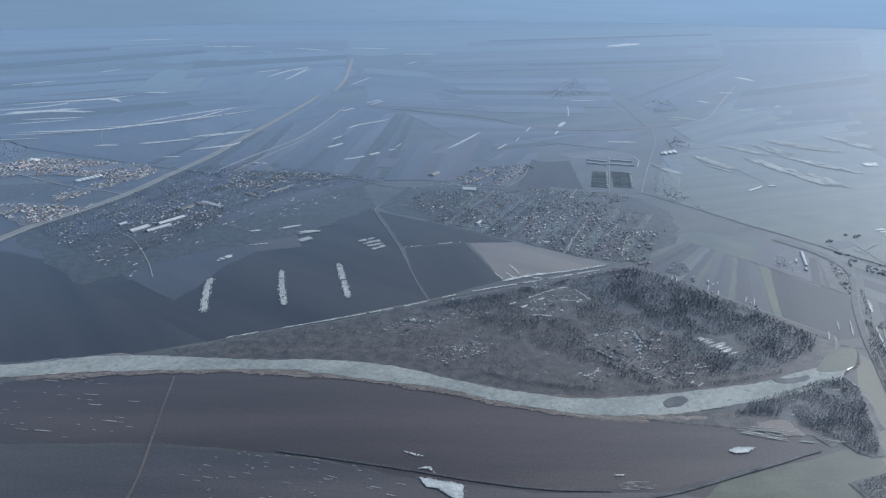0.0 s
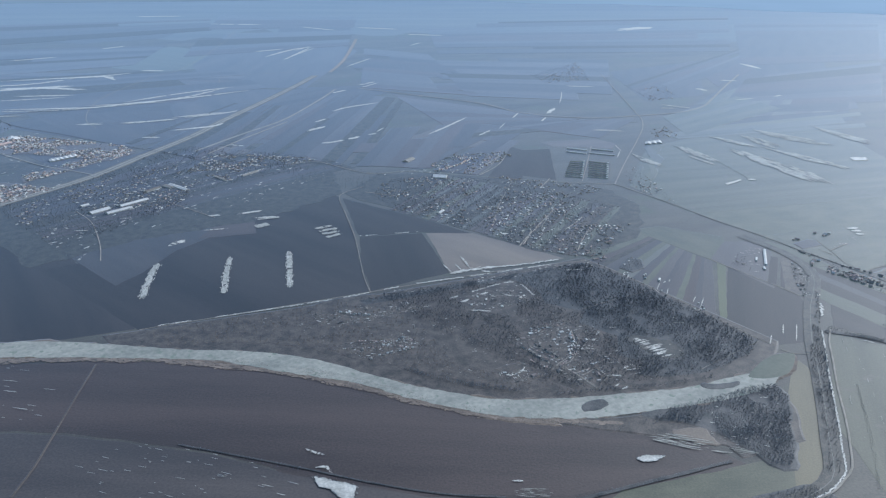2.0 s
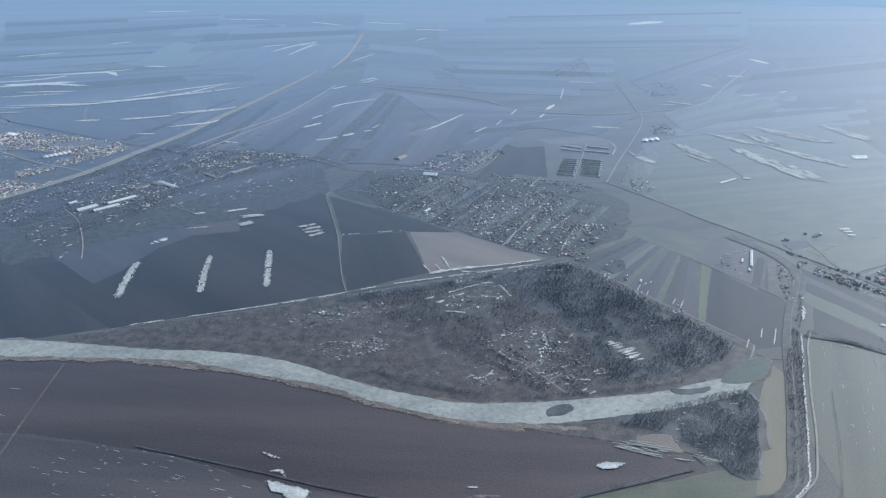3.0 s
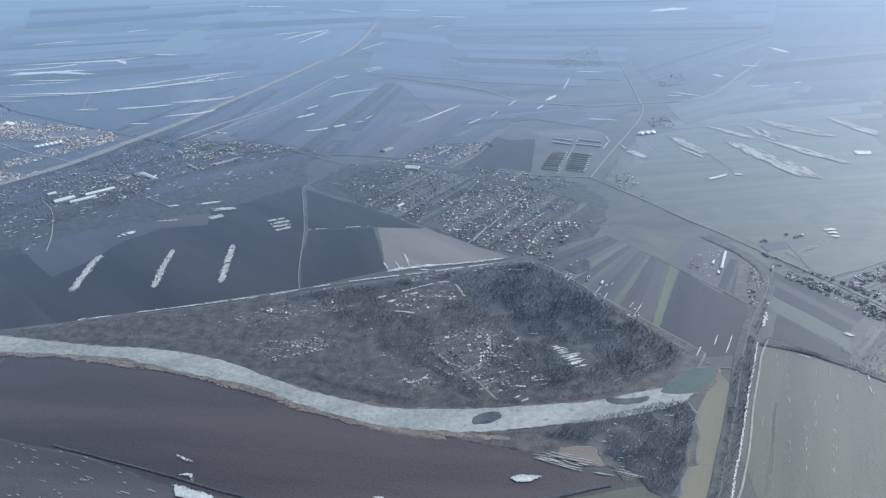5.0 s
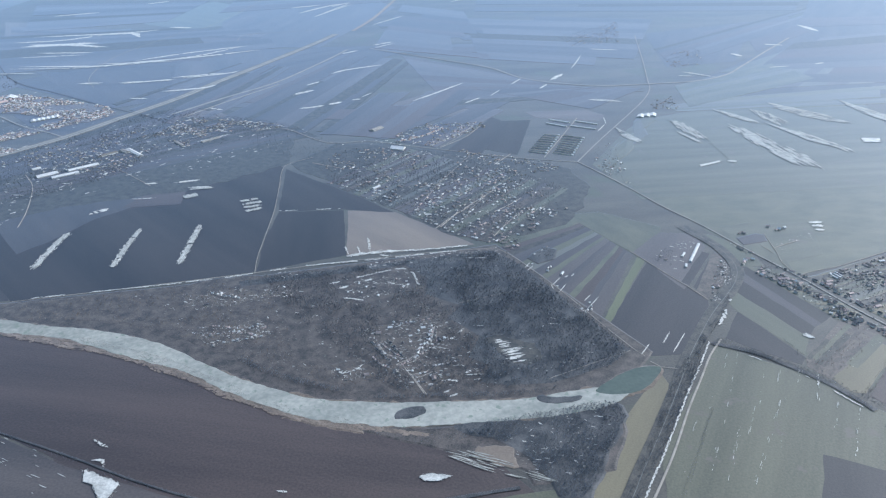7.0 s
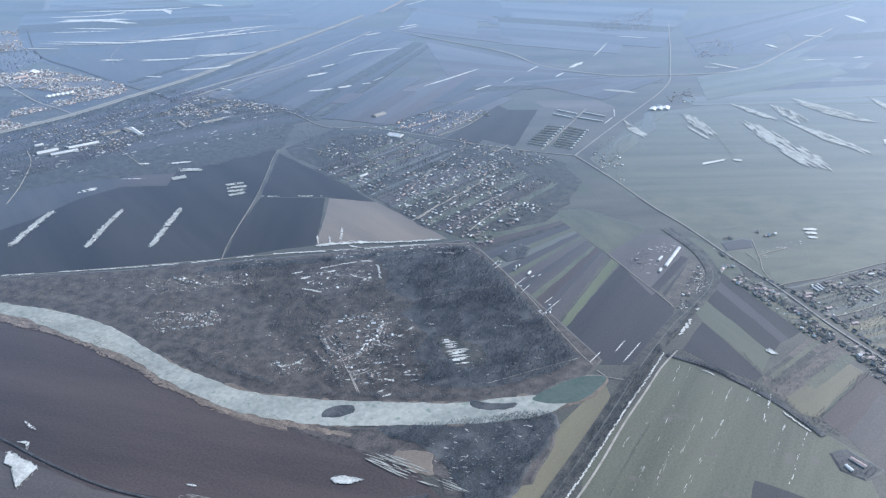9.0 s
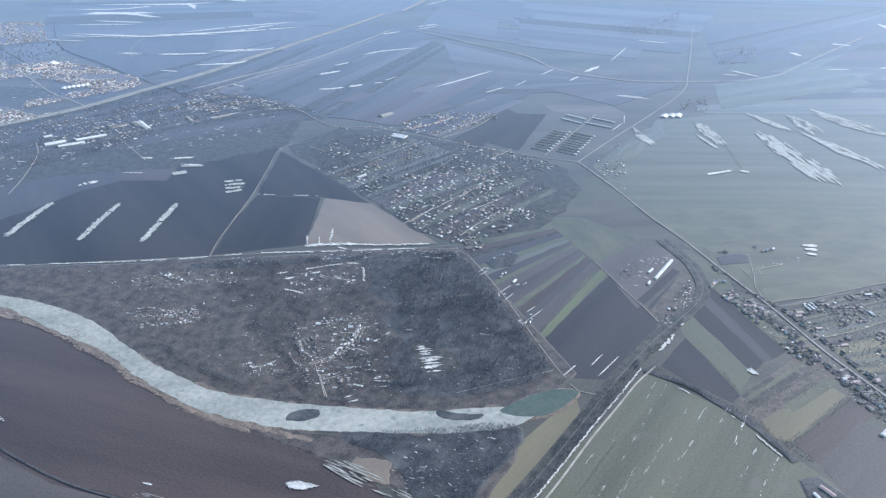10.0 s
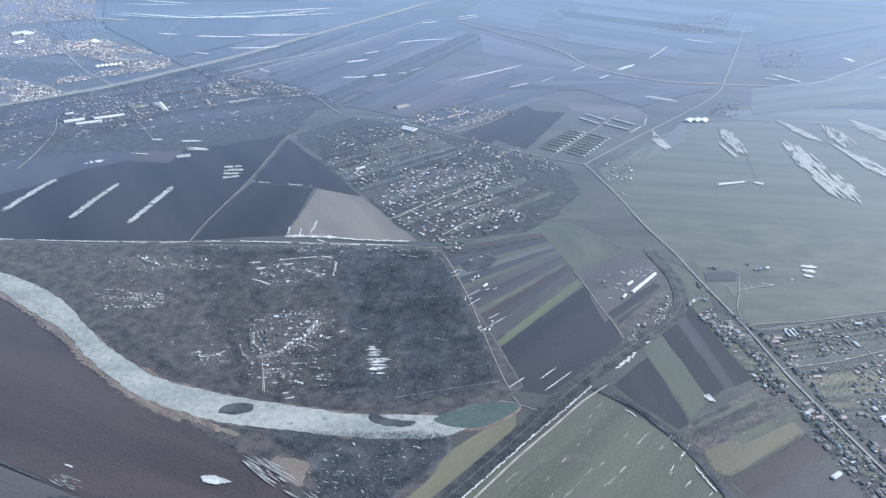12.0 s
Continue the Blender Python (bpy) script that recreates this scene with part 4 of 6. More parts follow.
# reeds along the southern shore
shore = curve([(-300, 471), (-240, 478), (-165, 484), (-94, 478), (-52, 472), (-16, 462), (26, 448), (60, 435), (94, 429), (140, 425), (170, 424)], 1.2)
clumps = []
for i, p in enumerate(shore):
    d = (shore[min(i + 1, len(shore) - 1)] - shore[max(i - 1, 0)]).normalized()
    reach = (4.2 + 3.6 * noise.noise(Vector((i * 0.045, 2, 0)))) * min(1, (len(shore) - i) / 60 + 0.25)
    for n in range(4):
        q = p + Vector((d.y, -d.x)) * (rng.betavariate(1.1, 1.5) * reach * 1.5 - 3.0)
        clumps.append((q.x, q.y, rng.uniform(0.9, 2.6), rng.uniform(0.5, 1.2), math.atan2(d.y, d.x) + rng.gauss(0, 0.35)))
blobs(clumps, "reed_belt", "broad tan reed belt along the frozen oxbow", soil("reed", 150), "reeds", 0.33, 0.03)

# low white walls in the plots beyond the wood
snow_bar([(325, 570), (319, 554)], 0.9, 0.3)
snow_bar([(336, 571), (325, 543)], 0.9, 0.3)
snow_bar([(309, 551), (303, 537)], 0.9, 0.3)
snow_bar([(237, 629), (243, 644)], 0.7, 0.0, 0.15)
snow_bar([(243, 618), (248, 633)], 0.7, 0.0, 0.15)
snow_bar([(236, 630), (238, 623)], 0.7, 0.0, 0.15)
snow_bar([(263, 607), (268, 618)], 0.7, 0.0, 0.15)
snow_bar([(264, 591), (274, 615)], 0.7, 0.0, 0.15)
snow_bar([(259, 594), (264, 590)], 0.8, 0.0, 0.15)
snow_bar([(252, 648), (254, 652)], 1.3, 0.0, 0.15)
snow_bar([(247, 645), (249, 648)], 1.3, 0.0, 0.15)
snow_bar([(212, 656), (216, 667)], 0.8, 0.0, 0.15)
snow_bar([(215, 652), (219, 661)], 0.8, 0.0, 0.15)

# ditches of the foreground
woods([(-91, 387), (-32, 374), (20, 361), (58, 354), (58, 352), (20, 357), (-32, 370), (-91, 384)], 1.6, 0.7, 1.6, "dark reedy growth along a ditch")
woods([(130, 354), (177, 371), (228, 391), (227, 389), (179, 368), (133, 350)], 1.6, 0.7, 1.7, "dark shrubs along a ditch")
flecks([(-339, 471), (-219, 472), (-177, 397), (-287, 389)], 50, 5, -8)
flecks([(-140, 389), (-87, 384), (-12, 362), (-28, 338), (-162, 336)], 60, 3, -14)
furrow_snow((362, 548), (354, 519), 6, 0.22)
furrow_snow((363, 527), (348, 468), 8, 0.22)
furrow_snow((357, 467), (342, 414), 14, 0.22)
furrow_snow((395, 537), (387, 508), 9, 0.24)
furrow_snow((387, 498), (377, 470), 10, 0.26)
furrow_snow((374, 461), (357, 417), 14, 0.24)
furrow_snow((345, 495), (335, 458), 5, 0.2)
furrow_snow((343, 454), (334, 420), 8, 0.22)
furrow_snow((369, 486), (352, 430), 8, 0.2)
furrow_snow((409, 538), (403, 520), 8, 0.3)
furrow_snow((419, 534), (411, 502), 16, 0.5)
furrow_snow((373, 561), (365, 531), 5, 0.2)
furrow_snow((392, 502), (377, 449), 6, 0.2)
furrow_snow((383, 527), (372, 487), 6, 0.2)
furrow_snow((332, 469), (316, 406), 6, 0.2)
furrow_snow((427, 514), (412, 470), 10, 0.3)
furrow_snow((434, 496), (418, 450), 12, 0.4)
snow_spots([(214, 431), (234, 449), (282, 472), (283, 453), (279, 418), (242, 397)], 150, 0.8)
snow_spots([(-3, 604), (183, 685), (209, 661), (266, 581), (282, 518), (208, 481), (155, 465), (50, 509)], 700, 0.65)
snow_spots([(-66, 562), (26, 608), (42, 579), (-42, 537)], 40, 1.5)
snow_spots([(95, 491), (161, 563), (183, 541), (198, 492), (171, 473), (122, 469)], 110, 0.9)
snow_spots([(318, 693), (335, 722), (373, 751), (338, 665)], 25, 1.4)
snow_spots([(362, 622), (384, 706), (386, 671)], 35, 0.9)
snow_spots([(473, 635), (535, 679), (546, 555), (501, 594)], 35, 0.9)
snow_spots([(-38, 835), (12, 947), (144, 892), (170, 761), (142, 720)], 70, 2.2)
snow_spots([(-428, 769), (-326, 1010), (-170, 1018), (-259, 873), (-300, 661)], 90, 3)
snow_spots([(98, 532), (152, 571), (172, 536), (171, 473), (149, 468)], 170, 0.8)
snow_spots([(-22, 509), (23, 535), (39, 516), (1, 494)], 70, 0.8)
snow_spots([(-58, 563), (24, 595), (33, 576), (-33, 540)], 60, 0.8)
snow_spots([(62, 601), (114, 635), (131, 607), (84, 574)], 60, 0.8)

plot_scraps([(98, 532), (152, 571), (172, 536), (171, 473), (149, 468), (120, 500)], 170, 0.9, 25)
plot_scraps([(-22, 509), (23, 535), (39, 516), (1, 494)], 90, 0.8, 15)
plot_scraps([(-58, 563), (24, 595), (33, 576), (-33, 540)], 90, 0.9, 20)
plot_scraps([(62, 601), (114, 635), (131, 607), (84, 574)], 90, 0.8, 30)
plot_scraps([(92, 480), (112, 498), (126, 484), (108, 469)], 40, 0.9, 20)
plot_scraps([(-20, 600), (184, 694), (190, 684), (-10, 590)], 160, 0.9, 25)
plot_scraps([(320, 694), (345, 735), (366, 745), (345, 672)], 40, 0.9, 60)
plot_scraps([(362, 622), (384, 706), (388, 671), (372, 630)], 70, 0.8, 72)

# roads and tracks
ribbon("track", [(-173, 337), (-174, 362), (-179, 395), (-187, 447), (-191, 476)], 1.3, soil("brown", 60), "faint brown track across the field", "track", rise("road"), rough=0.4)
road([(-182, 528), (-114, 560), (-71, 580), (-11, 609), (59, 643), (113, 667), (150, 681), (184, 692)], "dirt", 0.9, "farm track along a hedgerow with old snow")
road([(-12, 607), (-22, 638), (-33, 686), (-46, 741), (-64, 802), (-82, 863), (-77, 886), (-60, 908)], "dirt", 0.4, "straight dirt track between dark fields")
road([(303, 706), (313, 693), (334, 663), (349, 643), (360, 626)], "dirt", 0.8, "narrow farm road along strip fields")
road([(184, 692), (199, 679), (214, 661), (240, 627), (256, 604), (280, 568), (300, 540), (305, 535)], "dirt", 0.65, "dirt track along the edge of the wood")
road([(-170, 998), (-137, 1016), (-62, 967), (-13, 981), (38, 973), (87, 964), (148, 953), (198, 947), (254, 946)], "asphalt", 1.9, "village road with pale verges")
road([(254, 946), (277, 916), (307, 874), (342, 820), (373, 780), (407, 729), (441, 680), (473, 628), (500, 591), (526, 556), (544, 531)], "asphalt", 2.1, "straight village main road")
road([(254, 946), (283, 1042), (325, 1172), (352, 1262), (365, 1332), (366, 1401), (368, 1562), (368, 1820)], "asphalt", 2.1, "pale country road between fields")
road([(-164, 1576), (-23, 1504), (89, 1444), (157, 1369), (234, 1341), (294, 1339), (358, 1362), (445, 1400), (502, 1456), (545, 1540), (612, 1682), (694, 1850)], "asphalt", 5, "curved bypass road on a low embankment")
road([(468, 637), (503, 663), (536, 693), (590, 739)], "dirt", 0.9, "side street of the village")
road([(501, 722), (512, 706), (529, 679), (544, 648)], "dirt", 0.8, "village back lane")
road([(440, 680), (451, 690), (480, 707), (500, 722), (541, 753)], "dirt", 0.8, "unpaved village lane")
road([(430, 767), (433, 725), (433, 707), (440, 684)], "dirt", 0.8, "unpaved lane at the meadow")
road([(422, 739), (430, 724)], "dirt", 0.8, "short pale path in the meadow")
road([(97, 790), (106, 854), (124, 945)], "dirt", 0.8, "village lane between gardens")
road([(148, 778), (158, 814), (170, 856)], "dirt", 0.8, "village lane between gardens")
road([(83, 973), (98, 1012), (109, 1065)], "dirt", 0.9, "new street with houses on both sides")
road([(-855, 1379), (-683, 1204), (-551, 1134), (-432, 1076), (-305, 1022), (-224, 1003), (-170, 998)], "rail", 2.1, "railway line on a dark embankment")
road([(-522, 1182), (-564, 1237), (-605, 1344), (-623, 1457), (-618, 1668), (-597, 1770), (-638, 2169), (-720, 2650)], "dirt", 1, "far country road")
ribbon("embankment", [(-253, 1764), (-252, 1927), (-266, 2159), (-285, 2396)], 9, mat_sandy, "sandy embankment of a road under construction", "embankment", rise("road"), rough=0.2, step=30)
road([(-456, 1599), (-471, 1663), (-435, 1704), (-336, 1759)], "dirt", 0.9, "far curving road")
road([(308, 529), (315, 523), (326, 523)], "dirt", 0.8, "path across the dam of the pond")

def motorway(points, label):
    """A broad grassy strip with two carriageways on it."""
    ribbon("verge", points, 15, mat_verge, "broad dry grass strip of the motorway", "verge", rise("road"), rough=0.08, step=30)
    run = curve(points, 30)
    for off in (-3.0, 3.0):
        side = []
        for i, p in enumerate(run):
            d = (run[min(i + 1, len(run) - 1)] - run[max(i - 1, 0)]).normalized()
            side.append((p.x - d.y * off, p.y + d.x * off))
        ribbon("road", side, 3.4, mat_asphalt, label, "road", rise("road") + 0.04, rough=0.03, step=30)


motorway([(-478, 730), (-461, 797), (-432, 859), (-403, 928), (-383, 1018), (-354, 1141), (-341, 1249), (-318, 1399), (-292, 1585), (-279, 1718)], "pale carriageway of a broad motorway")
road([(-320, 1054), (-283, 1162), (-243, 1270), (-218, 1433), (-205, 1556)], "asphalt", 5.5, "slip road beside the motorway")
road([(-297, 1043), (-270, 1142), (-234, 1253)], "dirt", 3.9, "gravel road beside the motorway")
road([(-652, 1059), (-579, 1018), (-493, 966), (-440, 945), (-403, 928)], "asphalt", 3.2, "town street leading to the motorway")
road([(-982, 1296), (-810, 1181), (-657, 1093)], "rail", 3.0, "dark street through the town")
road([(-803, 1288), (-719, 1220)], "dirt", 3.0, "pale town lane")
road([(70, 975), (93, 1024), (112, 1066)], "dirt", 2.6, "new street with houses on both sides")
road([(84, 971), (109, 1022), (123, 1081)], "dirt", 1.8, "new street with houses on both sides")
road([(142, 779), (153, 805), (166, 837)], "dirt", 2.2, "pale village street")
road([(173, 776), (186, 797), (197, 819)], "dirt", 2.2, "pale village street")
road([(126, 729), (132, 749), (137, 770)], "dirt", 2.4, "pale village street")
road([(158, 922), (166, 942), (173, 962)], "dirt", 2.0, "pale village lane")
road([(122, 725), (134, 758), (146, 784)], "dirt", 1.8, "pale village street")
road([(179, 717), (188, 749), (201, 785)], "dirt", 1.8, "pale village street")
road([(-362, 793), (-334, 766), (-315, 739), (-289, 694), (-272, 658)], "dirt", 1.3, "lane from the works down to the fields")
road([(-291, 843), (-246, 813), (-204, 784)], "dirt", 1.2, "lane along the fields")
road([(-55, 888), (-18, 876)], "dirt", 1.6, "village lane")

ribbon("ditch", [(110, 346), (133, 352), (178, 370), (229, 391)], 2.4, soil("humus", 0), "dark reedy ditch between fields", "ditch", rise("road"), rough=0.3)
ribbon("ditch", [(-100, 388), (-32, 373), (20, 360), (60, 353), (95, 352)], 1.1, soil("humus", 0), "dark reedy ditch between fields", "ditch", rise("road"), rough=0.3)
ribbon("hedge_bank", [(354, 560), (381, 553), (404, 538), (419, 526), (432, 512), (444, 497)], 4.2, soil("humus", 0), "dark overgrown ditch between meadow and plots", "bank", rise("road"), rough=0.25)

# canal
canal([(240, 352), (262, 362), (281, 377), (289, 393), (296, 415), (309, 453), (323, 497), (336, 540), (348, 573), (361, 606), (376, 637), (387, 663), (392, 687), (389, 709), (380, 734), (365, 756), (355, 771)], 13)
road([(252, 353), (268, 361), (278, 367), (289, 378), (298, 389), (307, 412), (316, 438), (328, 478), (341, 516), (350, 543), (361, 567)], "dirt", 2.2, "pale dirt track beside the canal")
snow_line([(264, 360), (277, 368), (288, 379), (294, 388), (301, 410), (309, 432), (321, 469), (331, 500), (341, 528), (352, 562)], 1.0, 0.9)

# old snow
snow_bar([(-217, 655), (-211, 621), (-202, 583)], 6.7, 0.05, 0.2, True)
snow_bar([(-155, 675), (-146, 633), (-137, 597)], 6.0, 0.05, 0.2, True)
snow_bar([(-103, 694), (-93, 653), (-84, 614)], 6.2, 0.05, 0.2, True)
snow_bar([(-89, 758), (-75, 769)], 6.0, 0.1, 0.3, True)
snow_bar([(-84, 750), (-68, 762)], 5.9, 0.1, 0.3, True)
snow_bar([(-79, 743), (-64, 754)], 5.8, 0.1, 0.3, True)
snow_bar([(-74, 735), (-61, 745)], 6.8, 0.1, 0.3, True)
snow_bar([(-153, 759), (-142, 769)], 11.6, 0.1, 0.3, True)
snow_bar([(-157, 782), (-136, 791)], 5.1, 0.1, 0.3, True)
snow_bar([(-184, 796), (-160, 811)], 4.2)
snow_bar([(-223, 699), (-213, 717)], 7.4)
snow_bar([(56, 654), (80, 665), (99, 672)], 6.5)
snow_bar([(56, 656), (48, 672)], 1.6)
snow_bar([(73, 666), (64, 693)], 2.5)
snow_bar([(65, 661), (59, 674)], 1.2)
snow_bar([(102, 478), (110, 484), (114, 492)], 1.5)
snow_bar([(185, 491), (197, 494)], 1.3)
snow_bar([(191, 486), (196, 489)], 1.3)
snow_bar([(178, 465), (183, 470)], 1.7)
snow_bar([(174, 469), (177, 472)], 1.3)
snow_bar([(421, 584), (428, 580)], 4.3)
snow_line([(56, 652), (80, 665), (119, 677), (158, 693)], 2.2, 0.8)
snow_line([(-178, 531), (-158, 541), (-87, 571), (-33, 596)], 1.3, 0.6)
snow_line([(-33, 596), (24, 627), (87, 653), (150, 681)], 1.6, 0.68)
snow_line([(-202, 579), (-217, 660)], 1.4, 0.4)
snow_line([(-40, 741), (23, 759)], 1.4, 0.5)
snow_line([(360, 581), (365, 592), (378, 630)], 2.2, 0.6)
snow_line([(378, 547), (403, 533), (417, 522), (427, 510), (437, 499)], 0.9, 0.5)
snow_line([(57, 600), (73, 613), (111, 637), (129, 611)], 1.7, 0.7)
snow_line([(74, 579), (97, 578)], 1.7, 0.6)
snow([(421, 584), (424, 587), (429, 580), (425, 579)])
snow_bar([(-792, 1367), (-688, 1416)], 7.1, 0.0, 0.3)
snow_bar([(-740, 1297), (-662, 1314), (-592, 1334), (-555, 1368), (-472, 1430), (-375, 1522)], 12.8, 0.0, 0.3)
snow_bar([(-563, 1381), (-504, 1464), (-416, 1557)], 9.7, 0.0, 0.3)
snow_bar([(-491, 1213), (-456, 1234), (-418, 1260)], 7.8, 0.0, 0.3)
snow_bar([(-411, 1267), (-351, 1315), (-341, 1337)], 7.8, 0.0, 0.3)
snow_bar([(-398, 1175), (-346, 1209), (-334, 1233)], 9.4, 0.0, 0.3)
snow_bar([(-556, 1204), (-525, 1214)], 5.1, 0.0, 0.3)
snow_bar([(-856, 1462), (-800, 1496), (-732, 1534)], 24.4, 0.0, 0.3)
snow_bar([(-901, 1500), (-822, 1544), (-773, 1613)], 13.0, 0.0, 0.3)
snow_bar([(-427, 1127), (-399, 1130)], 5.9, 0.0, 0.3)
snow_bar([(-281, 1096), (-259, 1090)], 4.3, 0.0, 0.3)
snow_bar([(-898, 1567), (-739, 1649), (-685, 1701)], 13.8, 0.0, 0.3)
snow_bar([(-677, 1736), (-627, 1738)], 17.3, 0.0, 0.3)
snow_bar([(-675, 1254), (-746, 1239)], 5.4, 0.0, 0.3)
snow_bar([(-173, 1345), (-154, 1379), (-103, 1430)], 7.0, 0.0, 0.3)
snow_bar([(-188, 1190), (-177, 1209), (-165, 1227)], 9.0, 0.0, 0.3)
snow_bar([(-187, 1255), (-174, 1284)], 5.4, 0.0, 0.3)
snow_bar([(-150, 1117), (-136, 1125), (-120, 1140)], 7.4, 0.0, 0.3)
snow_bar([(-115, 1145), (-100, 1163)], 10.5, 0.0, 0.3)
snow_bar([(-89, 1177), (-77, 1185)], 5.9, 0.0, 0.3)
snow_bar([(-78, 1198), (-70, 1226)], 2.7, 0.0, 0.3)
snow_bar([(4, 1188), (28, 1238), (62, 1316)], 5.5, 0.0, 0.3)
snow_bar([(-204, 1514), (-182, 1550)], 7.8, 0.0, 0.3)
snow_bar([(-166, 1609), (-137, 1651)], 8.8, 0.0, 0.3)
snow_bar([(84, 1189), (102, 1225)], 3.9, 0.0, 0.3)
snow_bar([(142, 1321), (154, 1364)], 3.2, 0.0, 0.3)
snow_bar([(205, 1365), (223, 1412)], 9.7, 0.0, 0.3)
snow_bar([(117, 1240), (127, 1278)], 2.0, 0.0, 0.3)
snow_bar([(190, 1300), (200, 1332)], 3.9, 0.0, 0.3)
snow_bar([(542, 1650), (559, 1626)], 13.3, 0.0, 0.3)
snow_bar([(626, 1763), (661, 1759)], 10.9, 0.0, 0.3)
snow_bar([(269, 1648), (328, 1647)], 6.6, 0.0, 0.3)
snow_bar([(237, 1460), (247, 1527), (253, 1579)], 2.4, 0.0, 0.3)
snow_bar([(430, 1466), (481, 1436)], 6.9, 0.0, 0.3)
snow_bar([(420, 1434), (446, 1435)], 5.0, 0.0, 0.3)
snow_bar([(677, 1576), (698, 1592)], 5.9, 0.0, 0.3)
snow_bar([(756, 2027), (780, 1949)], 18.2, 0.0, 0.3)
snow_bar([(269, 1241), (318, 1239)], 3.8, 0.0, 0.3)
snow_bar([(589, 1533), (628, 1550)], 4.7, 0.0, 0.3)
snow_bar([(-746, 1278), (-654, 1300), (-595, 1326)], 6.1, 0.0, 0.3)
snow_bar([(-783, 1414), (-682, 1438)], 10.6, 0.0, 0.3)
snow_bar([(-854, 1485), (-768, 1502), (-691, 1495)], 21.6, 0.0, 0.3)
snow_bar([(-807, 1608), (-725, 1647), (-680, 1611)], 20.5, 0.0, 0.3)
snow_bar([(-570, 1339), (-476, 1438), (-427, 1542)], 8.9, 0.0, 0.3)
snow_bar([(-615, 1343), (-489, 1394)], 6.5, 0.0, 0.3)
snow_bar([(-498, 1217), (-421, 1251)], 8.0, 0.0, 0.3)
snow_bar([(-429, 1267), (-359, 1316)], 8.3, 0.0, 0.3)
snow_bar([(-562, 1200), (-521, 1205)], 4.9, 0.0, 0.3)
snow_bar([(-509, 2075), (-450, 2138)], 11.9, 0.0, 0.3)
snow_bar([(-400, 1942), (-382, 2181)], 7.0, 0.0, 0.3)
snow_bar([(-411, 2110), (-388, 2203)], 6.9, 0.0, 0.3)
snow_bar([(-229, 1852), (-189, 1999)], 5.2, 0.0, 0.3)
snow_bar([(-1042, 1828), (-960, 1913)], 12.2, 0.0, 0.3)
snow_bar([(-922, 2073), (-887, 2135)], 12.4, 0.0, 0.3)
snow_bar([(-458, 1991), (-423, 2125), (-382, 2190)], 11.7, 0.0, 0.3)
snow_bar([(-403, 1948), (-370, 2168)], 5.1, 0.0, 0.3)
snow_bar([(-520, 2706), (-387, 2621)], 15.7, 0.0, 0.3)
snow_bar([(-327, 2718), (-187, 2687)], 20.7, 0.0, 0.3)
snow_bar([(-154, 2542), (-26, 2530)], 19.0, 0.0, 0.3)
snow_bar([(577, 2772), (641, 2855), (721, 2906)], 71.7, 0.0, 0.3)
snow_bar([(-848, 2746), (-670, 2756)], 23.1, 0.0, 0.3)
snow_bar([(-1199, 2958), (-1044, 3009)], 28.7, 0.0, 0.3)
snow_bar([(-112, 2265), (-84, 2334)], 7.3, 0.0, 0.3)
snow_bar([(-156, 1583), (-129, 1639)], 4.7, 0.0, 0.3)
snow_bar([(-23, 388), (-17, 385), (-11, 383)], 1.7)
snow_bar([(-14, 371), (-8, 372), (-4, 367)], 2.0)
snow([(98, 356), (105, 360), (116, 360), (122, 356), (114, 353), (103, 353)], 0.4, True)
snow_bar([(99, 366), (105, 366)], 1.4)
snow([(-15, 364), (-8, 363), (0, 360), (5, 360), (14, 356), (13, 349), (13, 339), (1, 349), (-2, 353), (-10, 355)], 0.5)
snow([(188, 411), (204, 417), (223, 410), (251, 403), (241, 398), (216, 400), (194, 404)], 0.4, True)
snow([(172, 390), (178, 394), (192, 394), (184, 388), (176, 387)], 0.5)
snow_bar([(-205, 744), (-181, 752)], 2.4)
snow_bar([(95, 659), (83, 660)], 2.1)
snow_bar([(99, 479), (105, 480)], 1.8)
snow_bar([(109, 486), (116, 485)], 1.5)
snow_bar([(184, 555), (189, 556)], 1.6)
snow_bar([(-305, 896), (-286, 885), (-266, 876)], 2.7)
snow_bar([(-254, 935), (-233, 919), (-226, 927)], 3.1)
snow_bar([(-226, 939), (-211, 959), (-199, 979)], 4.2)
snow_bar([(-161, 786), (-139, 793)], 3.9)
snow_bar([(-177, 803), (-160, 810)], 4.1)
snow_bar([(-214, 789), (-200, 792)], 3.8)
snow_bar([(-319, 868), (-301, 881)], 8.8)

# snow tongues on the large pale field
snow([(457, 1143), (488, 1102), (510, 1057), (528, 1021), (531, 982), (506, 987), (486, 1025), (463, 1087)], 0.4)
snow([(380, 1154), (400, 1131), (419, 1073), (407, 1068), (386, 1112)], 0.4)
snow([(500, 1232), (525, 1205), (541, 1168), (525, 1154), (508, 1181)], 0.4)
snow([(540, 1269), (599, 1220), (623, 1179), (589, 1185), (551, 1218)], 0.4)
snow([(646, 1307), (691, 1226), (680, 1191), (658, 1236)], 0.4)
snow([(616, 1107), (643, 1111), (638, 1090), (613, 1086)], 0.4)
snow([(305, 1096), (336, 1044), (328, 1035), (311, 1058)], 0.4)
snow([(512, 1152), (554, 1110), (589, 1056), (583, 1046), (545, 1088)], 0.4)
snow([(446, 1217), (476, 1197), (500, 1162), (493, 1152), (466, 1183)], 0.4)
snow([(431, 983), (442, 983), (440, 976), (430, 977)], 0.4)
snow([(394, 958), (424, 982), (423, 976), (395, 952)], 0.4)
snow([(383, 1098), (408, 1056), (405, 1050), (387, 1083)], 0.4)
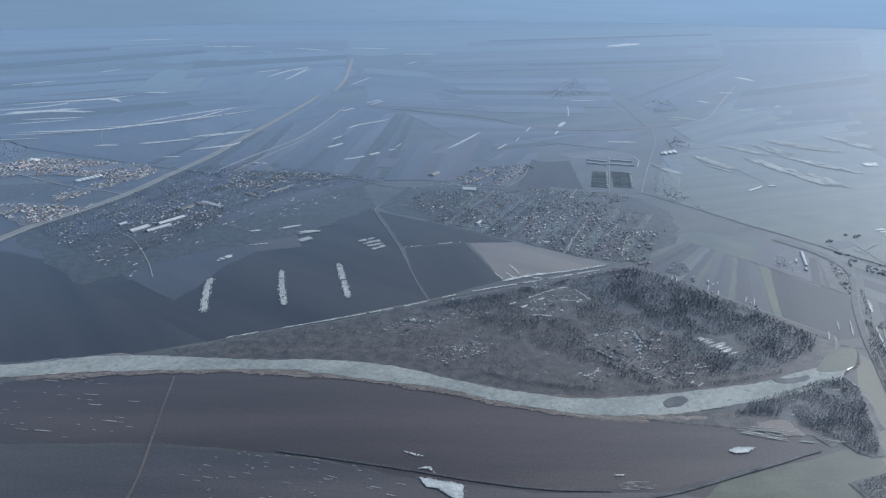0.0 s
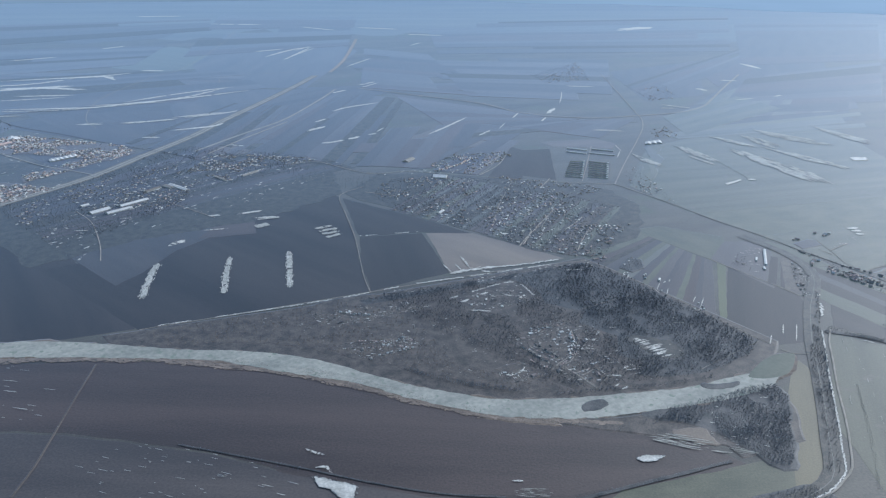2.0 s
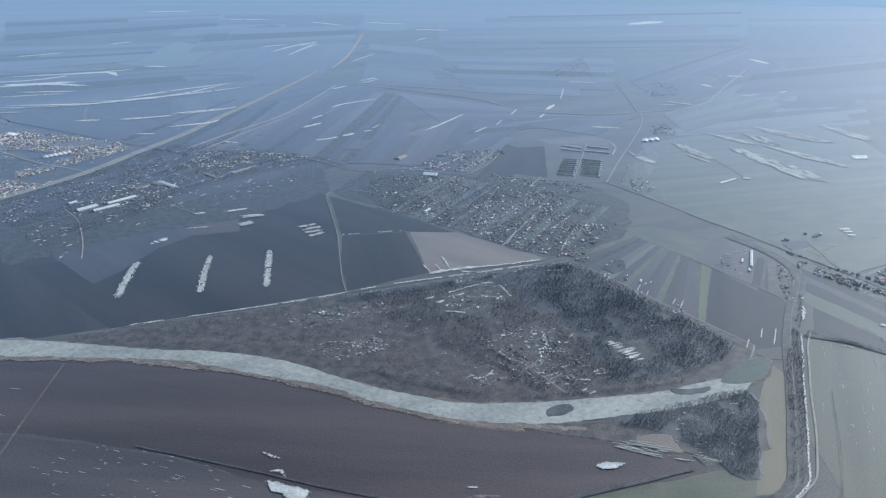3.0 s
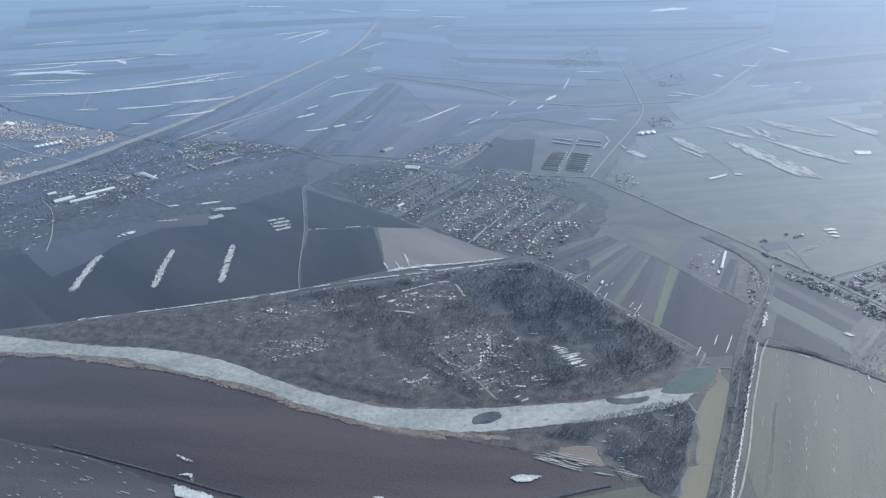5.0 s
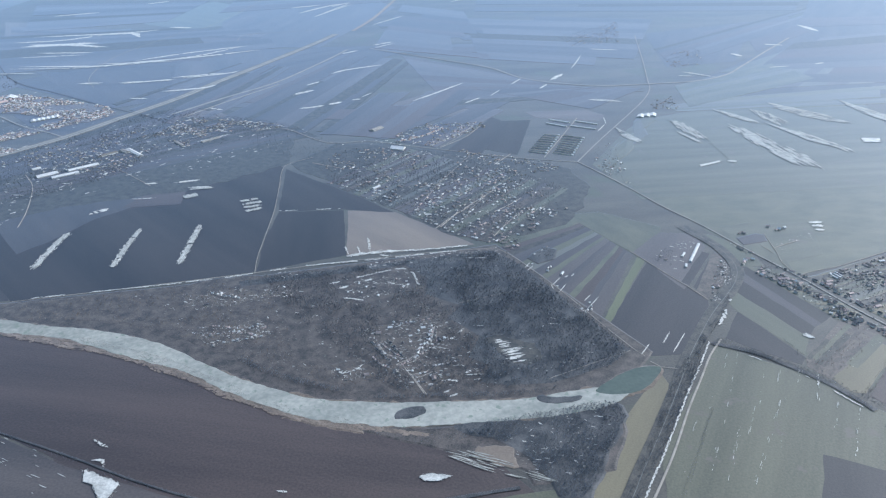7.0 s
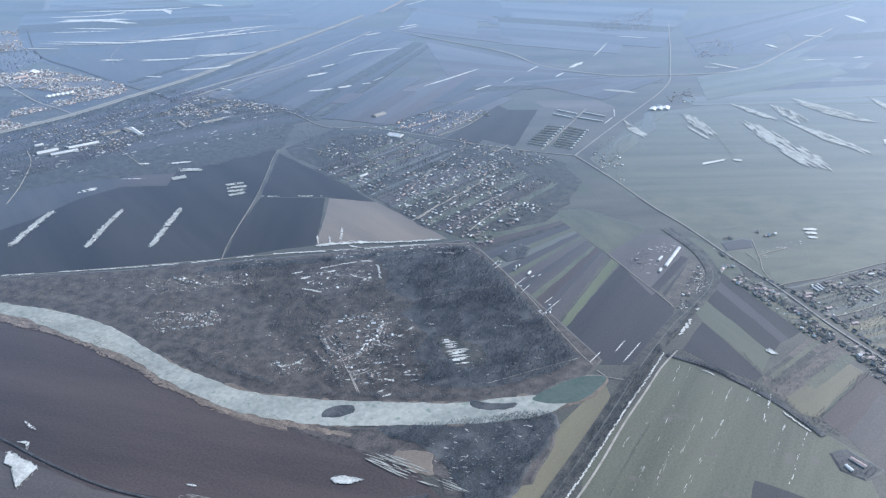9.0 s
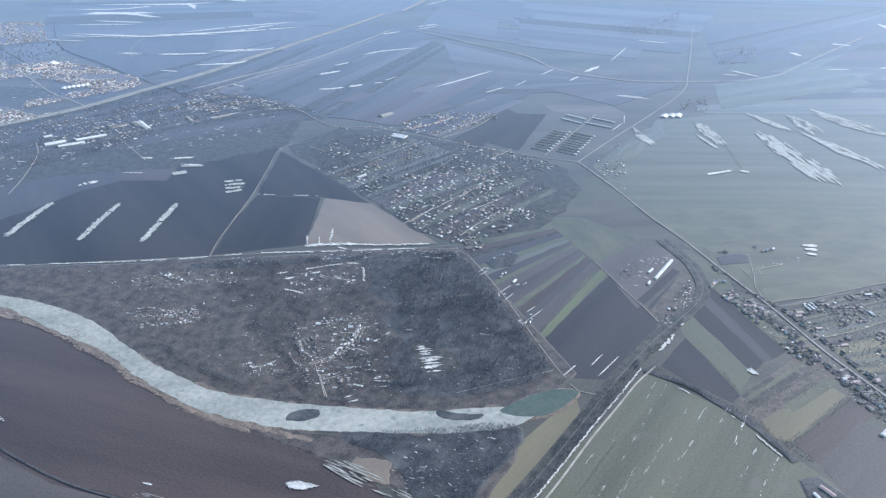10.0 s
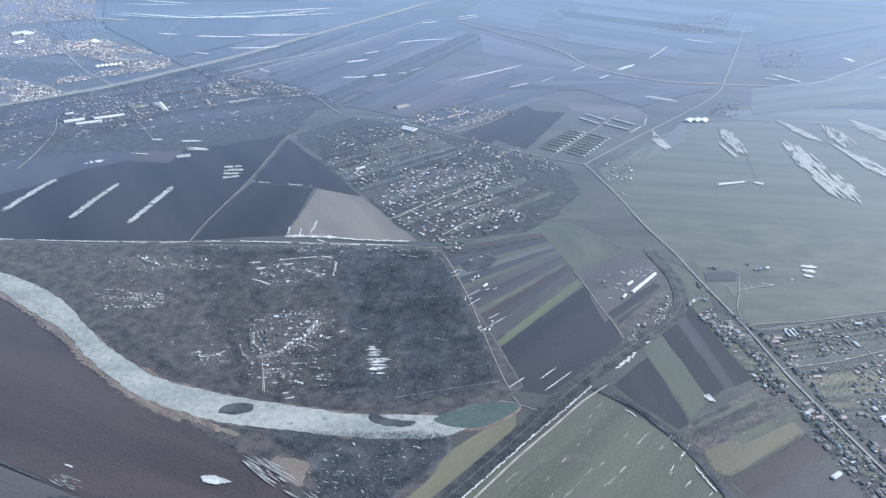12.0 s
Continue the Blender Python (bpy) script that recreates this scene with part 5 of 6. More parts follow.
woods([(378, 1151), (418, 1072), (435, 984), (432, 981), (414, 1067), (375, 1142)], 2.4, 1.0, 1.8, "line of dark bushes along a field ditch")

# snow in the clearing of the wood
glade = random.Random(31)
for i in range(19):
    along = i / 18
    x, y = 204 + 15 * along + glade.uniform(-2.5, 2.5), 538 - 25 * along
    reach = glade.uniform(2.0, 6.5) * (1.25 - 0.6 * abs(along - 0.4))
    snow_bar([(x - reach * 0.9, y - reach * 0.42), (x, y + glade.uniform(-0.5, 0.5)), (x + reach * 0.9, y + reach * 0.42)], glade.uniform(0.8, 1.9), 0.15, 0.5)

# woods and bushes
woods([(-162, 489), (-114, 485), (-66, 479), (-24, 465), (0, 458), (34, 446), (52, 440), (70, 432), (102, 424), (131, 422), (129, 430), (99, 434), (62, 443), (29, 456), (-21, 475), (-81, 490), (-136, 491)], 1.3, 0.5, 1.2, "brown reeds and brush along the lower bank")
clearing([(192, 541), (201, 545), (227, 538), (235, 520), (224, 510), (214, 512), (204, 522)], "yard", "brown clearing in the wood with streaks of snow")
clearing([(57, 602), (110, 638), (130, 610), (113, 593), (111, 568), (89, 574), (71, 583)], "litter", "fenced brown clearing in the wood")
clearing([(107, 524), (117, 541), (150, 557), (163, 551), (159, 535), (152, 517), (152, 502), (151, 489), (166, 481), (162, 467), (157, 466), (140, 491), (129, 493)], "scrub", "brown trodden ground round wooden huts")
clearing([(92, 488), (110, 499), (126, 484), (115, 471), (103, 472)], "scrub", "brown ground round huts at the wood edge")
clearing([(203, 420), (211, 423), (222, 422), (227, 407), (219, 407), (201, 412)], "tan", "bare sandy patch beside the wood")
field([(-205, 517), (-42, 585), (128, 670), (183, 699), (225, 647), (271, 589), (310, 542), (292, 504), (230, 462), (155, 442), (126, 439), (95, 438), (62, 447), (23, 461), (-14, 474), (-54, 483), (-95, 491), (-127, 493), (-178, 491)], "litter", "brown leaf-littered ground under open woodland")
field([(107, 647), (183, 685), (209, 661), (231, 632), (266, 581), (295, 541), (281, 520), (242, 492), (214, 484), (196, 484), (199, 505), (184, 512), (187, 542), (161, 563), (169, 583), (137, 596), (133, 623)], "humus", "dark leaf-littered floor of the dense wood")
field([(76, 434), (129, 432), (171, 431), (232, 452), (284, 476), (288, 450), (280, 415), (237, 395), (231, 407), (182, 416), (136, 423)], "litter", "brown rough ground between oxbow and fields")
woods([(-176, 523), (-66, 575), (-5, 603), (41, 539), (69, 486), (114, 479), (145, 460), (105, 461), (42, 481), (-28, 501), (-89, 514), (-152, 504)], 3.64, 1.4, 2.7, "brown open scrub woodland")
woods([(187, 439), (214, 448), (246, 463), (268, 474), (284, 478), (289, 465), (279, 432), (270, 403), (263, 387), (252, 389), (245, 400), (232, 416), (219, 427), (194, 431)], 1.5, 1.9, 3.2, "dark leafless wood beside the oxbow with specks of snow")
woods([(342, 483), (327, 435), (317, 405), (303, 369), (305, 369), (319, 404), (329, 434), (344, 482)], 1.3, 0.9, 1.7, "line of bushes along a meadow drain")
woods([(123, 423), (171, 426), (211, 437), (234, 449), (230, 442), (200, 429), (169, 417)], 2.08, 1.1, 2, "band of bare bushes along the bank")
woods([(280, 384), (289, 400), (297, 427), (309, 466), (320, 504), (334, 540), (337, 538), (323, 500), (312, 462), (300, 424), (292, 400), (284, 384)], 1.5, 1.2, 2.3, "dark line of bare trees along the canal")
woods([(286, 380), (294, 394), (302, 418), (315, 452), (328, 490), (342, 530), (352, 566), (348, 572), (337, 540), (324, 498), (311, 455), (298, 415), (290, 392)], 1.4, 1.2, 2.4, "dark line of bare trees along the canal")
woods([(355, 571), (366, 598), (378, 630), (377, 637), (364, 602), (352, 576)], 2.08, 1.4, 2.4, "bare bushes along the canal")
woods([(357, 565), (377, 553), (411, 535), (434, 514), (452, 498), (455, 502), (435, 520), (412, 540), (378, 559), (359, 570)], 1.82, 1.4, 2.4, "hedge of bare shrubs between meadows")
woods([(418, 549), (455, 606), (474, 606), (464, 577), (440, 541), (425, 533)], 4.16, 1.1, 2.4, "scattered brown bushes")
woods([(-20, 591), (180, 686), (185, 682), (-13, 583)], 1.82, 1.4, 2.7, "hedgerow of bare trees")
woods([(439, 514), (481, 573), (485, 571), (445, 512)], 1.82, 1.1, 2, "hedge of brown shrubs")
woods([(-2, 602), (183, 685), (209, 661), (231, 632), (266, 581), (295, 541), (282, 518), (243, 491), (209, 479), (173, 471), (147, 465), (123, 476), (99, 501), (48, 543)], 2.3, 1.9, 3.6, "leafless grey woodland on flat ground")
woods([(150, 640), (181, 686), (207, 658), (234, 624), (262, 587), (291, 545), (276, 520), (240, 496), (213, 486), (191, 482), (195, 503), (190, 544), (165, 590)], 3.3, 3.0, 4.6, "dense leafless grey oak woodland")
road([(139, 497), (150, 482), (161, 466)], "dirt", 0.7, "pale path between wooden huts")
road([(151, 481), (157, 485), (162, 491)], "dirt", 0.6, "pale path between wooden huts")
road([(143, 497), (147, 501), (150, 507)], "dirt", 0.8, "pale path between wooden huts")
road([(165, 586), (196, 607), (229, 627)], "dirt", 0.5, "forest ride through bare trees")
road([(240, 496), (267, 518), (295, 540)], "dirt", 0.5, "forest ride through bare trees")

woods([(-774, 1148), (-723, 1235), (-647, 1173), (-644, 1092), (-704, 1084)], 9, 3, 6, "dark leafless wood beside a town")
woods([(-392, 916), (-332, 1006), (-313, 1058), (-305, 1022), (-297, 951), (-327, 878)], 4.5, 1.6, 3.0, "grey bare trees among gardens")
woods([(-347, 700), (-323, 756), (-280, 846), (-241, 883), (-249, 812), (-291, 742), (-329, 686)], 5, 1.6, 3.0, "grey bare trees among gardens")
woods([(-46, 872), (-26, 945), (51, 945), (128, 865), (63, 831), (-3, 825)], 4.5, 1.6, 2.8, "grey bare trees among gardens")
woods([(-167, 960), (-80, 984), (-33, 958), (-61, 896), (-149, 920)], 6, 1.6, 2.8, "grey bare bushes on open land")
woods([(-455, 792), (-427, 853), (-397, 922), (-377, 1011), (-332, 1084), (-236, 1061), (-137, 1037), (-85, 994), (-167, 960), (-256, 869), (-257, 812), (-299, 733), (-347, 700)], 3.6, 1.3, 2.8, "bare grey garden trees of a settlement")
woods([(-18, 826), (45, 962), (140, 935), (245, 854), (174, 699), (100, 745)], 3.4, 1.2, 2.6, "bare grey garden trees of a village")
woods([(353, 562), (381, 556), (405, 541), (420, 529), (433, 514), (445, 498), (441, 496), (430, 510), (418, 523), (403, 535), (380, 550), (353, 558)], 1.2, 1.0, 2.2, "dark hedge of bare shrubs along a ditch")

woods([(232, 359), (254, 367), (269, 372), (277, 363), (262, 348), (235, 345)], 1.4, 1.2, 2.2, "dark bushes at the foot of the meadow")

woods([(446, 482), (456, 487), (470, 474), (460, 464), (448, 469)], 2.0, 1.0, 2.0, "bare garden trees round a farm")

woods([(214, 677), (226, 701), (237, 698), (235, 679), (223, 667)], 2.0, 1.2, 2.2, "bare garden trees beside the plots")
woods([(470, 660), (540, 720), (565, 690), (560, 600), (515, 590), (490, 625)], 3.2, 1.2, 2.4, "bare grey garden trees of a village")
woods([(495, 590), (530, 560), (540, 520), (520, 520), (500, 555), (480, 590)], 2.4, 1.2, 2.4, "bare grey garden trees of a village")

# single trees
tree_row([(408, 723), (442, 674), (474, 623), (500, 586), (526, 552)], 8.5, 1.3, 2.1, "bare roadside tree along the village road")
tree_row([(404, 576), (433, 514)], 2.2, 1.2, 2, "bare hedge tree between meadows")
tree_row([(192, 682), (243, 619), (288, 554)], 5, 1.7, 2.7, "bare tree at the edge of the wood")
tree_row([(303, 420), (314, 455), (327, 493), (346, 548)], 3.2, 1.5, 2.2, "bare tree beside the canal")
tree_row([(22, 606), (104, 644), (173, 678)], 4.4, 1.5, 2.2, "bare hedgerow tree beside the field track")

# settlements
village([(408, 682), (417, 699), (446, 659), (474, 615), (463, 604), (449, 617)], "near", 210)
village([(451, 677), (480, 699), (540, 745), (550, 716), (533, 694), (473, 649)], "near", 430)
village([(477, 637), (535, 679), (564, 651), (546, 555), (527, 560), (501, 594)], "near", 450)
village([(474, 609), (488, 609), (525, 550), (542, 513), (528, 507), (510, 534), (490, 564)], "near", 290)
village([(386, 758), (432, 693), (420, 691), (404, 716)], "near", 900)
village([(98, 532), (140, 565), (169, 542), (151, 503), (185, 492), (162, 468), (134, 488)], "lodge", 420)
village([(94, 483), (114, 497), (123, 479), (108, 469)], "lodge", 500)
village([(-22, 509), (23, 535), (39, 516), (1, 494)], "lodge", 420)
village([(-56, 562), (27, 592), (31, 578), (-34, 541)], "lodge", 700)
village([(63, 599), (115, 634), (131, 607), (84, 574)], "lodge", 600)
village([(320, 694), (336, 718), (341, 713), (336, 673)], "near", 2200)
village([(194, 746), (225, 768), (200, 689), (183, 703)], "near", 420)
row([(231, 654), (235, 666)], 2.2, "small", ["white metal", "grey sheet"])
row([(265, 588), (270, 601)], 2.2, "small", ["white metal", "brown tile"])
row([(244, 650), (246, 656)], 2.2, "gabled", ["white metal"])
village([(371, 677), (384, 706), (386, 671), (362, 622)], "lodge", 330)
village([(-658, 1070), (-625, 1122), (-524, 1104), (-432, 1076), (-404, 1043), (-444, 1005), (-547, 1021), (-601, 1017)], "town", 300)
village([(-787, 1072), (-761, 1118), (-658, 1070), (-601, 1017), (-610, 972), (-653, 959)], "town", 520)
village([(-493, 916), (-461, 988), (-416, 1058), (-399, 1038), (-436, 968), (-472, 896)], "town", 330)
village([(-563, 883), (-506, 889), (-426, 871), (-442, 831), (-464, 800)], "town", 300)
village([(-1022, 1270), (-869, 1369), (-735, 1227), (-804, 1156), (-815, 1096)], "town", 700)
village([(-295, 949), (-295, 1034), (-226, 1046), (-139, 1033), (-154, 1007), (-228, 983), (-228, 921)], "far", 450)
village([(-444, 782), (-388, 912), (-321, 980), (-256, 901), (-257, 812), (-362, 793), (-347, 700)], "far", 900)
village([(-18, 826), (68, 783), (133, 716), (174, 699), (202, 725), (143, 798), (106, 854), (56, 846)], "far", 700)
village([(106, 854), (143, 798), (202, 725), (219, 752), (248, 800), (197, 850), (166, 903)], "far", 520)
village([(-44, 894), (-33, 958), (47, 954), (155, 897), (106, 854), (56, 846), (-18, 826)], "far", 900)
village([(30, 992), (69, 972), (130, 1071), (120, 1092), (44, 1070), (14, 1008)], "far", 520)
village([(99, 970), (220, 941), (238, 922), (188, 878), (134, 935)], "far", 700)
village([(272, 998), (298, 1032), (314, 878), (275, 924)], "far", 900)
village([(354, 1249), (396, 1287), (401, 1218), (362, 1198)], "far", 900)
village([(199, 1777), (336, 1998), (334, 1741), (237, 1672)], "far", 2200)
village([(403, 1605), (486, 1701), (477, 1540), (417, 1506)], "far", 2000)

# huts along the paths in the wood
hut_row([(116, 519), (124, 508), (135, 501)], 1.6)
hut_row([(118, 521), (126, 513), (137, 505)], 1.6)
hut_row([(146, 515), (152, 527), (153, 537), (152, 549)], 1.6)
hut_row([(151, 510), (157, 524), (159, 536)], 1.6)
hut_row([(138, 493), (145, 503), (151, 512)], 1.6)
hut_row([(149, 483), (160, 491)], 1.6)
hut_row([(-19, 516), (-5, 522), (6, 520)], 1.6)
hut_row([(-20, 509), (2, 512), (18, 516), (31, 512)], 1.6)
hut_row([(22, 522), (33, 527)], 1.6)
hut_row([(122, 546), (138, 552), (149, 561)], 1.6)
hut_row([(118, 501), (126, 493), (133, 491)], 1.6)
hut_row([(163, 498), (179, 509)], 1.6)
road([(136, 495), (144, 504), (150, 513), (154, 527), (153, 549)], "dirt", 0.8, "pale path between wooden huts")
road([(149, 485), (160, 492)], "dirt", 0.8, "pale path between wooden huts")
road([(148, 486), (155, 476), (163, 465)], "dirt", 0.8, "pale path between wooden huts")
road([(118, 518), (127, 506), (140, 503)], "dirt", 0.8, "pale path between wooden huts")

for x, y in [(261, 594), (267, 605), (214, 660), (218, 665), (241, 628), (229, 702), (225, 694), (219, 685)]:
    far_house(x, y, 40, "small", rng.choice(("white metal", "brown tile")), 1.0)

# rows of houses
row([(147, 512), (151, 525), (152, 537), (150, 550)], 2, "small", ["white metal", "brown tile"])
row([(150, 511), (154, 524), (156, 536), (155, 549)], 2, "small", ["grey sheet", "brown tile"])
row([(112, 520), (120, 511), (131, 498)], 1.8, "small", ["dark shingle", "grey sheet"])
row([(123, 524), (132, 513), (142, 503)], 1.8, "small", ["dark shingle", "grey sheet"])
row([(126, 545), (132, 551), (140, 554)], 1.9, "small", ["white metal", "grey sheet"])
row([(148, 491), (154, 496)], 1.9, "small", ["brown tile", "grey sheet"])
row([(9, 515), (26, 531)], 3.4, "small", ["white metal"])
row([(7, 501), (35, 514)], 3.4, "small", ["white metal", "grey sheet"])
row([(-32, 568), (-16, 565), (-5, 564)], 2.7, "small", ["white metal", "grey sheet"])
row([(407, 681), (434, 661), (459, 628), (487, 588), (514, 552)], 4.6, "gabled", ["red tile", "brown tile", "grey sheet", "white metal"])
row([(428, 695), (451, 676), (481, 633), (507, 594), (530, 564)], 4.6, "gabled", ["grey sheet", "brown tile", "red tile", "dark shingle"])
row([(26, 983), (52, 1012), (74, 1054)], 3.4, "gabled", ["red tile", "white metal"])
barn([(354, 693), (366, 732)], 2.4, "long white-roofed barn in the farmyard")
barn([(348, 702), (351, 710)], 1.6, "white-roofed shed beside the long barn")
barn([(349, 681), (350, 687)], 1.8, "small white-roofed shed beside a barn")
barn([(468, 687), (472, 681)], 1.4, "white plastic greenhouse tunnel in a garden")
barn([(471, 690), (475, 683)], 1.4, "white plastic greenhouse tunnel in a garden")
barn([(473, 693), (477, 686)], 1.4, "white plastic greenhouse tunnel in a garden")
barn([(497, 538), (501, 544)], 2.6, "cream-roofed barn behind the gardens")
barn([(449, 620), (451, 619)], 1.6, "white-roofed shed behind a garden")
barn([(455, 480), (462, 474)], 2.4, "red-roofed farm building beside the meadow")
barn([(451, 473), (454, 469)], 1.8, "white-roofed farm shed beside the meadow")
barn([(-343, 786), (-330, 805)], 9, "long white-roofed works hall beside others")
barn([(-325, 787), (-307, 810)], 7, "long white-roofed works hall beside others")
barn([(-321, 812), (-301, 840)], 7, "long white-roofed works hall beside others")
barn([(-364, 808), (-359, 816)], 5, "white-roofed works hall beside others")
barn([(-314, 866), (-304, 885)], 6, "grey-roofed hall round a yard")
barn([(-296, 897), (-267, 876)], 6, "long white-roofed hall beside gardens")
barn([(-301, 892), (-289, 885)], 7, "grey-roofed hall beside gardens")
barn([(-252, 935), (-234, 920)], 4, "long grey-roofed hall beside gardens")
barn([(-219, 940), (-206, 964)], 4, "long grey-roofed hall beside gardens")
barn([(-743, 1079), (-739, 1096)], 12, "white-roofed hall in the town")
barn([(-705, 1028), (-705, 1046)], 10, "white-roofed hall in the town")
barn([(-604, 1092), (-607, 1105)], 14, "tall white apartment block in the town")
barn([(-609, 1058), (-599, 1078)], 9, "long red-roofed hall in the town")
barn([(37, 816), (42, 826)], 4, "long white-roofed hall in the village")
barn([(26, 959), (40, 959)], 8, "white-roofed hall beside the village road")
barn([(-18, 1025), (-10, 1043)], 9, "grey-roofed hall beyond the village road")
barn([(24, 960), (41, 958)], 12, "white-roofed hall beside the village road")
barn([(339, 1154), (342, 1168)], 9, "white-roofed storage hall in a row")
barn([(348, 1159), (351, 1173)], 9, "white-roofed storage hall in a row")
barn([(357, 1163), (359, 1178)], 9, "white-roofed storage hall in a row")
barn([(-488, 984), (-495, 994)], 6, "white apartment block in a town row")
barn([(-484, 989), (-491, 999)], 6, "white apartment block in a town row")
barn([(-481, 994), (-488, 1004)], 6, "white apartment block in a town row")
barn([(-477, 999), (-484, 1009)], 6, "white apartment block in a town row")
barn([(-473, 1004), (-480, 1014)], 6, "white apartment block in a town row")
barn([(-469, 1009), (-476, 1020)], 6, "white apartment block in a town row")
barn([(-606, 1091), (-615, 1109)], 10, "tall pale apartment block in the town")
barn([(-759, 1070), (-749, 1096)], 14, "white-roofed hall in the town")

# long sheds in rows beyond the village
barn([(194, 975), (214, 971)], 1.7, "long low grey-roofed shed in a row")
barn([(215, 971), (216, 971)], 4, "small white-roofed head house of a shed")
barn([(224, 975), (248, 969)], 1.7, "long low grey-roofed shed in a row")
barn([(247, 970), (248, 970)], 4, "small white-roofed head house of a shed")
barn([(196, 983), (215, 980)], 1.7, "long low grey-roofed shed in a row")
barn([(216, 981), (218, 980)], 4, "small white-roofed head house of a shed")
barn([(226, 984), (249, 978)], 1.7, "long low grey-roofed shed in a row")
barn([(249, 979), (250, 979)], 4, "small white-roofed head house of a shed")
barn([(197, 992), (217, 989)], 1.7, "long low grey-roofed shed in a row")
barn([(218, 990), (219, 989)], 4, "small white-roofed head house of a shed")
barn([(227, 993), (251, 986)], 1.7, "long low grey-roofed shed in a row")
barn([(250, 988), (251, 987)], 4, "small white-roofed head house of a shed")
barn([(199, 1001), (219, 999)], 1.7, "long low grey-roofed shed in a row")
barn([(220, 999), (221, 999)], 4, "small white-roofed head house of a shed")
barn([(228, 1002), (252, 995)], 1.7, "long low grey-roofed shed in a row")
barn([(252, 996), (253, 996)], 4, "small white-roofed head house of a shed")
barn([(201, 1010), (220, 1008)], 1.7, "long low grey-roofed shed in a row")
barn([(221, 1008), (222, 1008)], 4, "small white-roofed head house of a shed")
barn([(230, 1011), (254, 1004)], 1.7, "long low grey-roofed shed in a row")
barn([(253, 1005), (255, 1005)], 4, "small white-roofed head house of a shed")
barn([(203, 1020), (222, 1018)], 1.7, "long low grey-roofed shed in a row")
barn([(223, 1018), (224, 1018)], 4, "small white-roofed head house of a shed")
barn([(231, 1020), (255, 1013)], 1.7, "long low grey-roofed shed in a row")
barn([(255, 1014), (256, 1014)], 4, "small white-roofed head house of a shed")
barn([(205, 1029), (224, 1028)], 1.7, "long low grey-roofed shed in a row")
barn([(225, 1028), (226, 1028)], 4, "small white-roofed head house of a shed")
barn([(232, 1029), (257, 1022)], 1.7, "long low grey-roofed shed in a row")
barn([(256, 1023), (258, 1023)], 4, "small white-roofed head house of a shed")
barn([(207, 1038), (225, 1037)], 1.7, "long low grey-roofed shed in a row")
barn([(226, 1038), (228, 1038)], 4, "small white-roofed head house of a shed")
barn([(234, 1039), (258, 1031)], 1.7, "long low grey-roofed shed in a row")
barn([(258, 1033), (259, 1032)], 4, "small white-roofed head house of a shed")
barn([(209, 1048), (227, 1048)], 1.7, "long low grey-roofed shed in a row")
barn([(228, 1048), (229, 1048)], 4, "small white-roofed head house of a shed")
barn([(235, 1049), (260, 1041)], 1.7, "long low grey-roofed shed in a row")
barn([(260, 1042), (261, 1042)], 4, "small white-roofed head house of a shed")
barn([(210, 1102), (238, 1090)], 2.6, "long low white-roofed shed in a row")
barn([(213, 1121), (241, 1110)], 2.6, "long low white-roofed shed in a row")
barn([(242, 1095), (277, 1085)], 2.6, "long low white-roofed shed in a row")
barn([(249, 1119), (279, 1109)], 2.6, "long low white-roofed shed in a row")
road([(214, 954), (232, 1042), (251, 1137)], "dirt", 1.6, "service lane between rows of sheds")
snow_bar([(288, 1149), (291, 1111)], 1.4, 0.0, 0.3)
snow_bar([(279, 1075), (289, 1110)], 2.0, 0.0, 0.3)
snow_bar([(267, 1243), (290, 1246), (314, 1243)], 3.7, 0.0, 0.3)
row([(437, 783), (446, 781), (454, 779)], 6.5, "gabled", ["red tile", "white metal", "grey sheet"])
snow_bar([(150, 525), (158, 524)], 2.2)
snow_bar([(160, 521), (168, 520)], 1.7)
snow_bar([(173, 483), (181, 483)], 2.0)
snow_bar([(184, 493), (188, 497)], 2.2)
snow_bar([(167, 533), (171, 537)], 2.1)
snow_bar([(172, 543), (175, 549)], 1.9)
snow_bar([(237, 567), (246, 568)], 2.0)
snow_bar([(238, 576), (242, 575)], 1.4)
snow_bar([(160, 667), (177, 670)], 2.2)
snow_bar([(66, 593), (72, 599)], 2.8)
snow_bar([(82, 609), (89, 614)], 2.9)
snow_bar([(101, 612), (110, 608)], 1.9)
snow_bar([(116, 605), (121, 611)], 3.2)

# farm beyond the village road
field([(404, 752), (422, 765), (429, 764), (429, 750), (407, 738)], "soil", "dark ploughed plot beside the farm")
snow_bar([(478, 800), (484, 803), (492, 805)], 5.5)
snow_bar([(479, 793), (491, 797)], 5.4)
snow_bar([(480, 785), (489, 786)], 5.5)
row([(442, 776), (449, 781), (456, 788)], 3.6, "gabled", ["red tile", "white metal", "grey sheet"])
row([(408, 762), (414, 766)], 3.6, "long", ["brown tile", "red tile"])
row([(399, 695), (405, 707), (415, 706)], 4.0, "gabled", ["grey sheet", "red tile", "white metal"])
road([(433, 736), (446, 747), (459, 757)], "dirt", 1.2, "farm lane across the meadow")
snow_spots([(432, 749), (471, 779), (480, 763), (438, 723)], 40, 0.7)

if far_v:
    tagged(raw("distant_houses", far_v, far_f, far_mats, far_s), "rows of distant houses with grey, white and red roofs", "houses", kind="stuff")

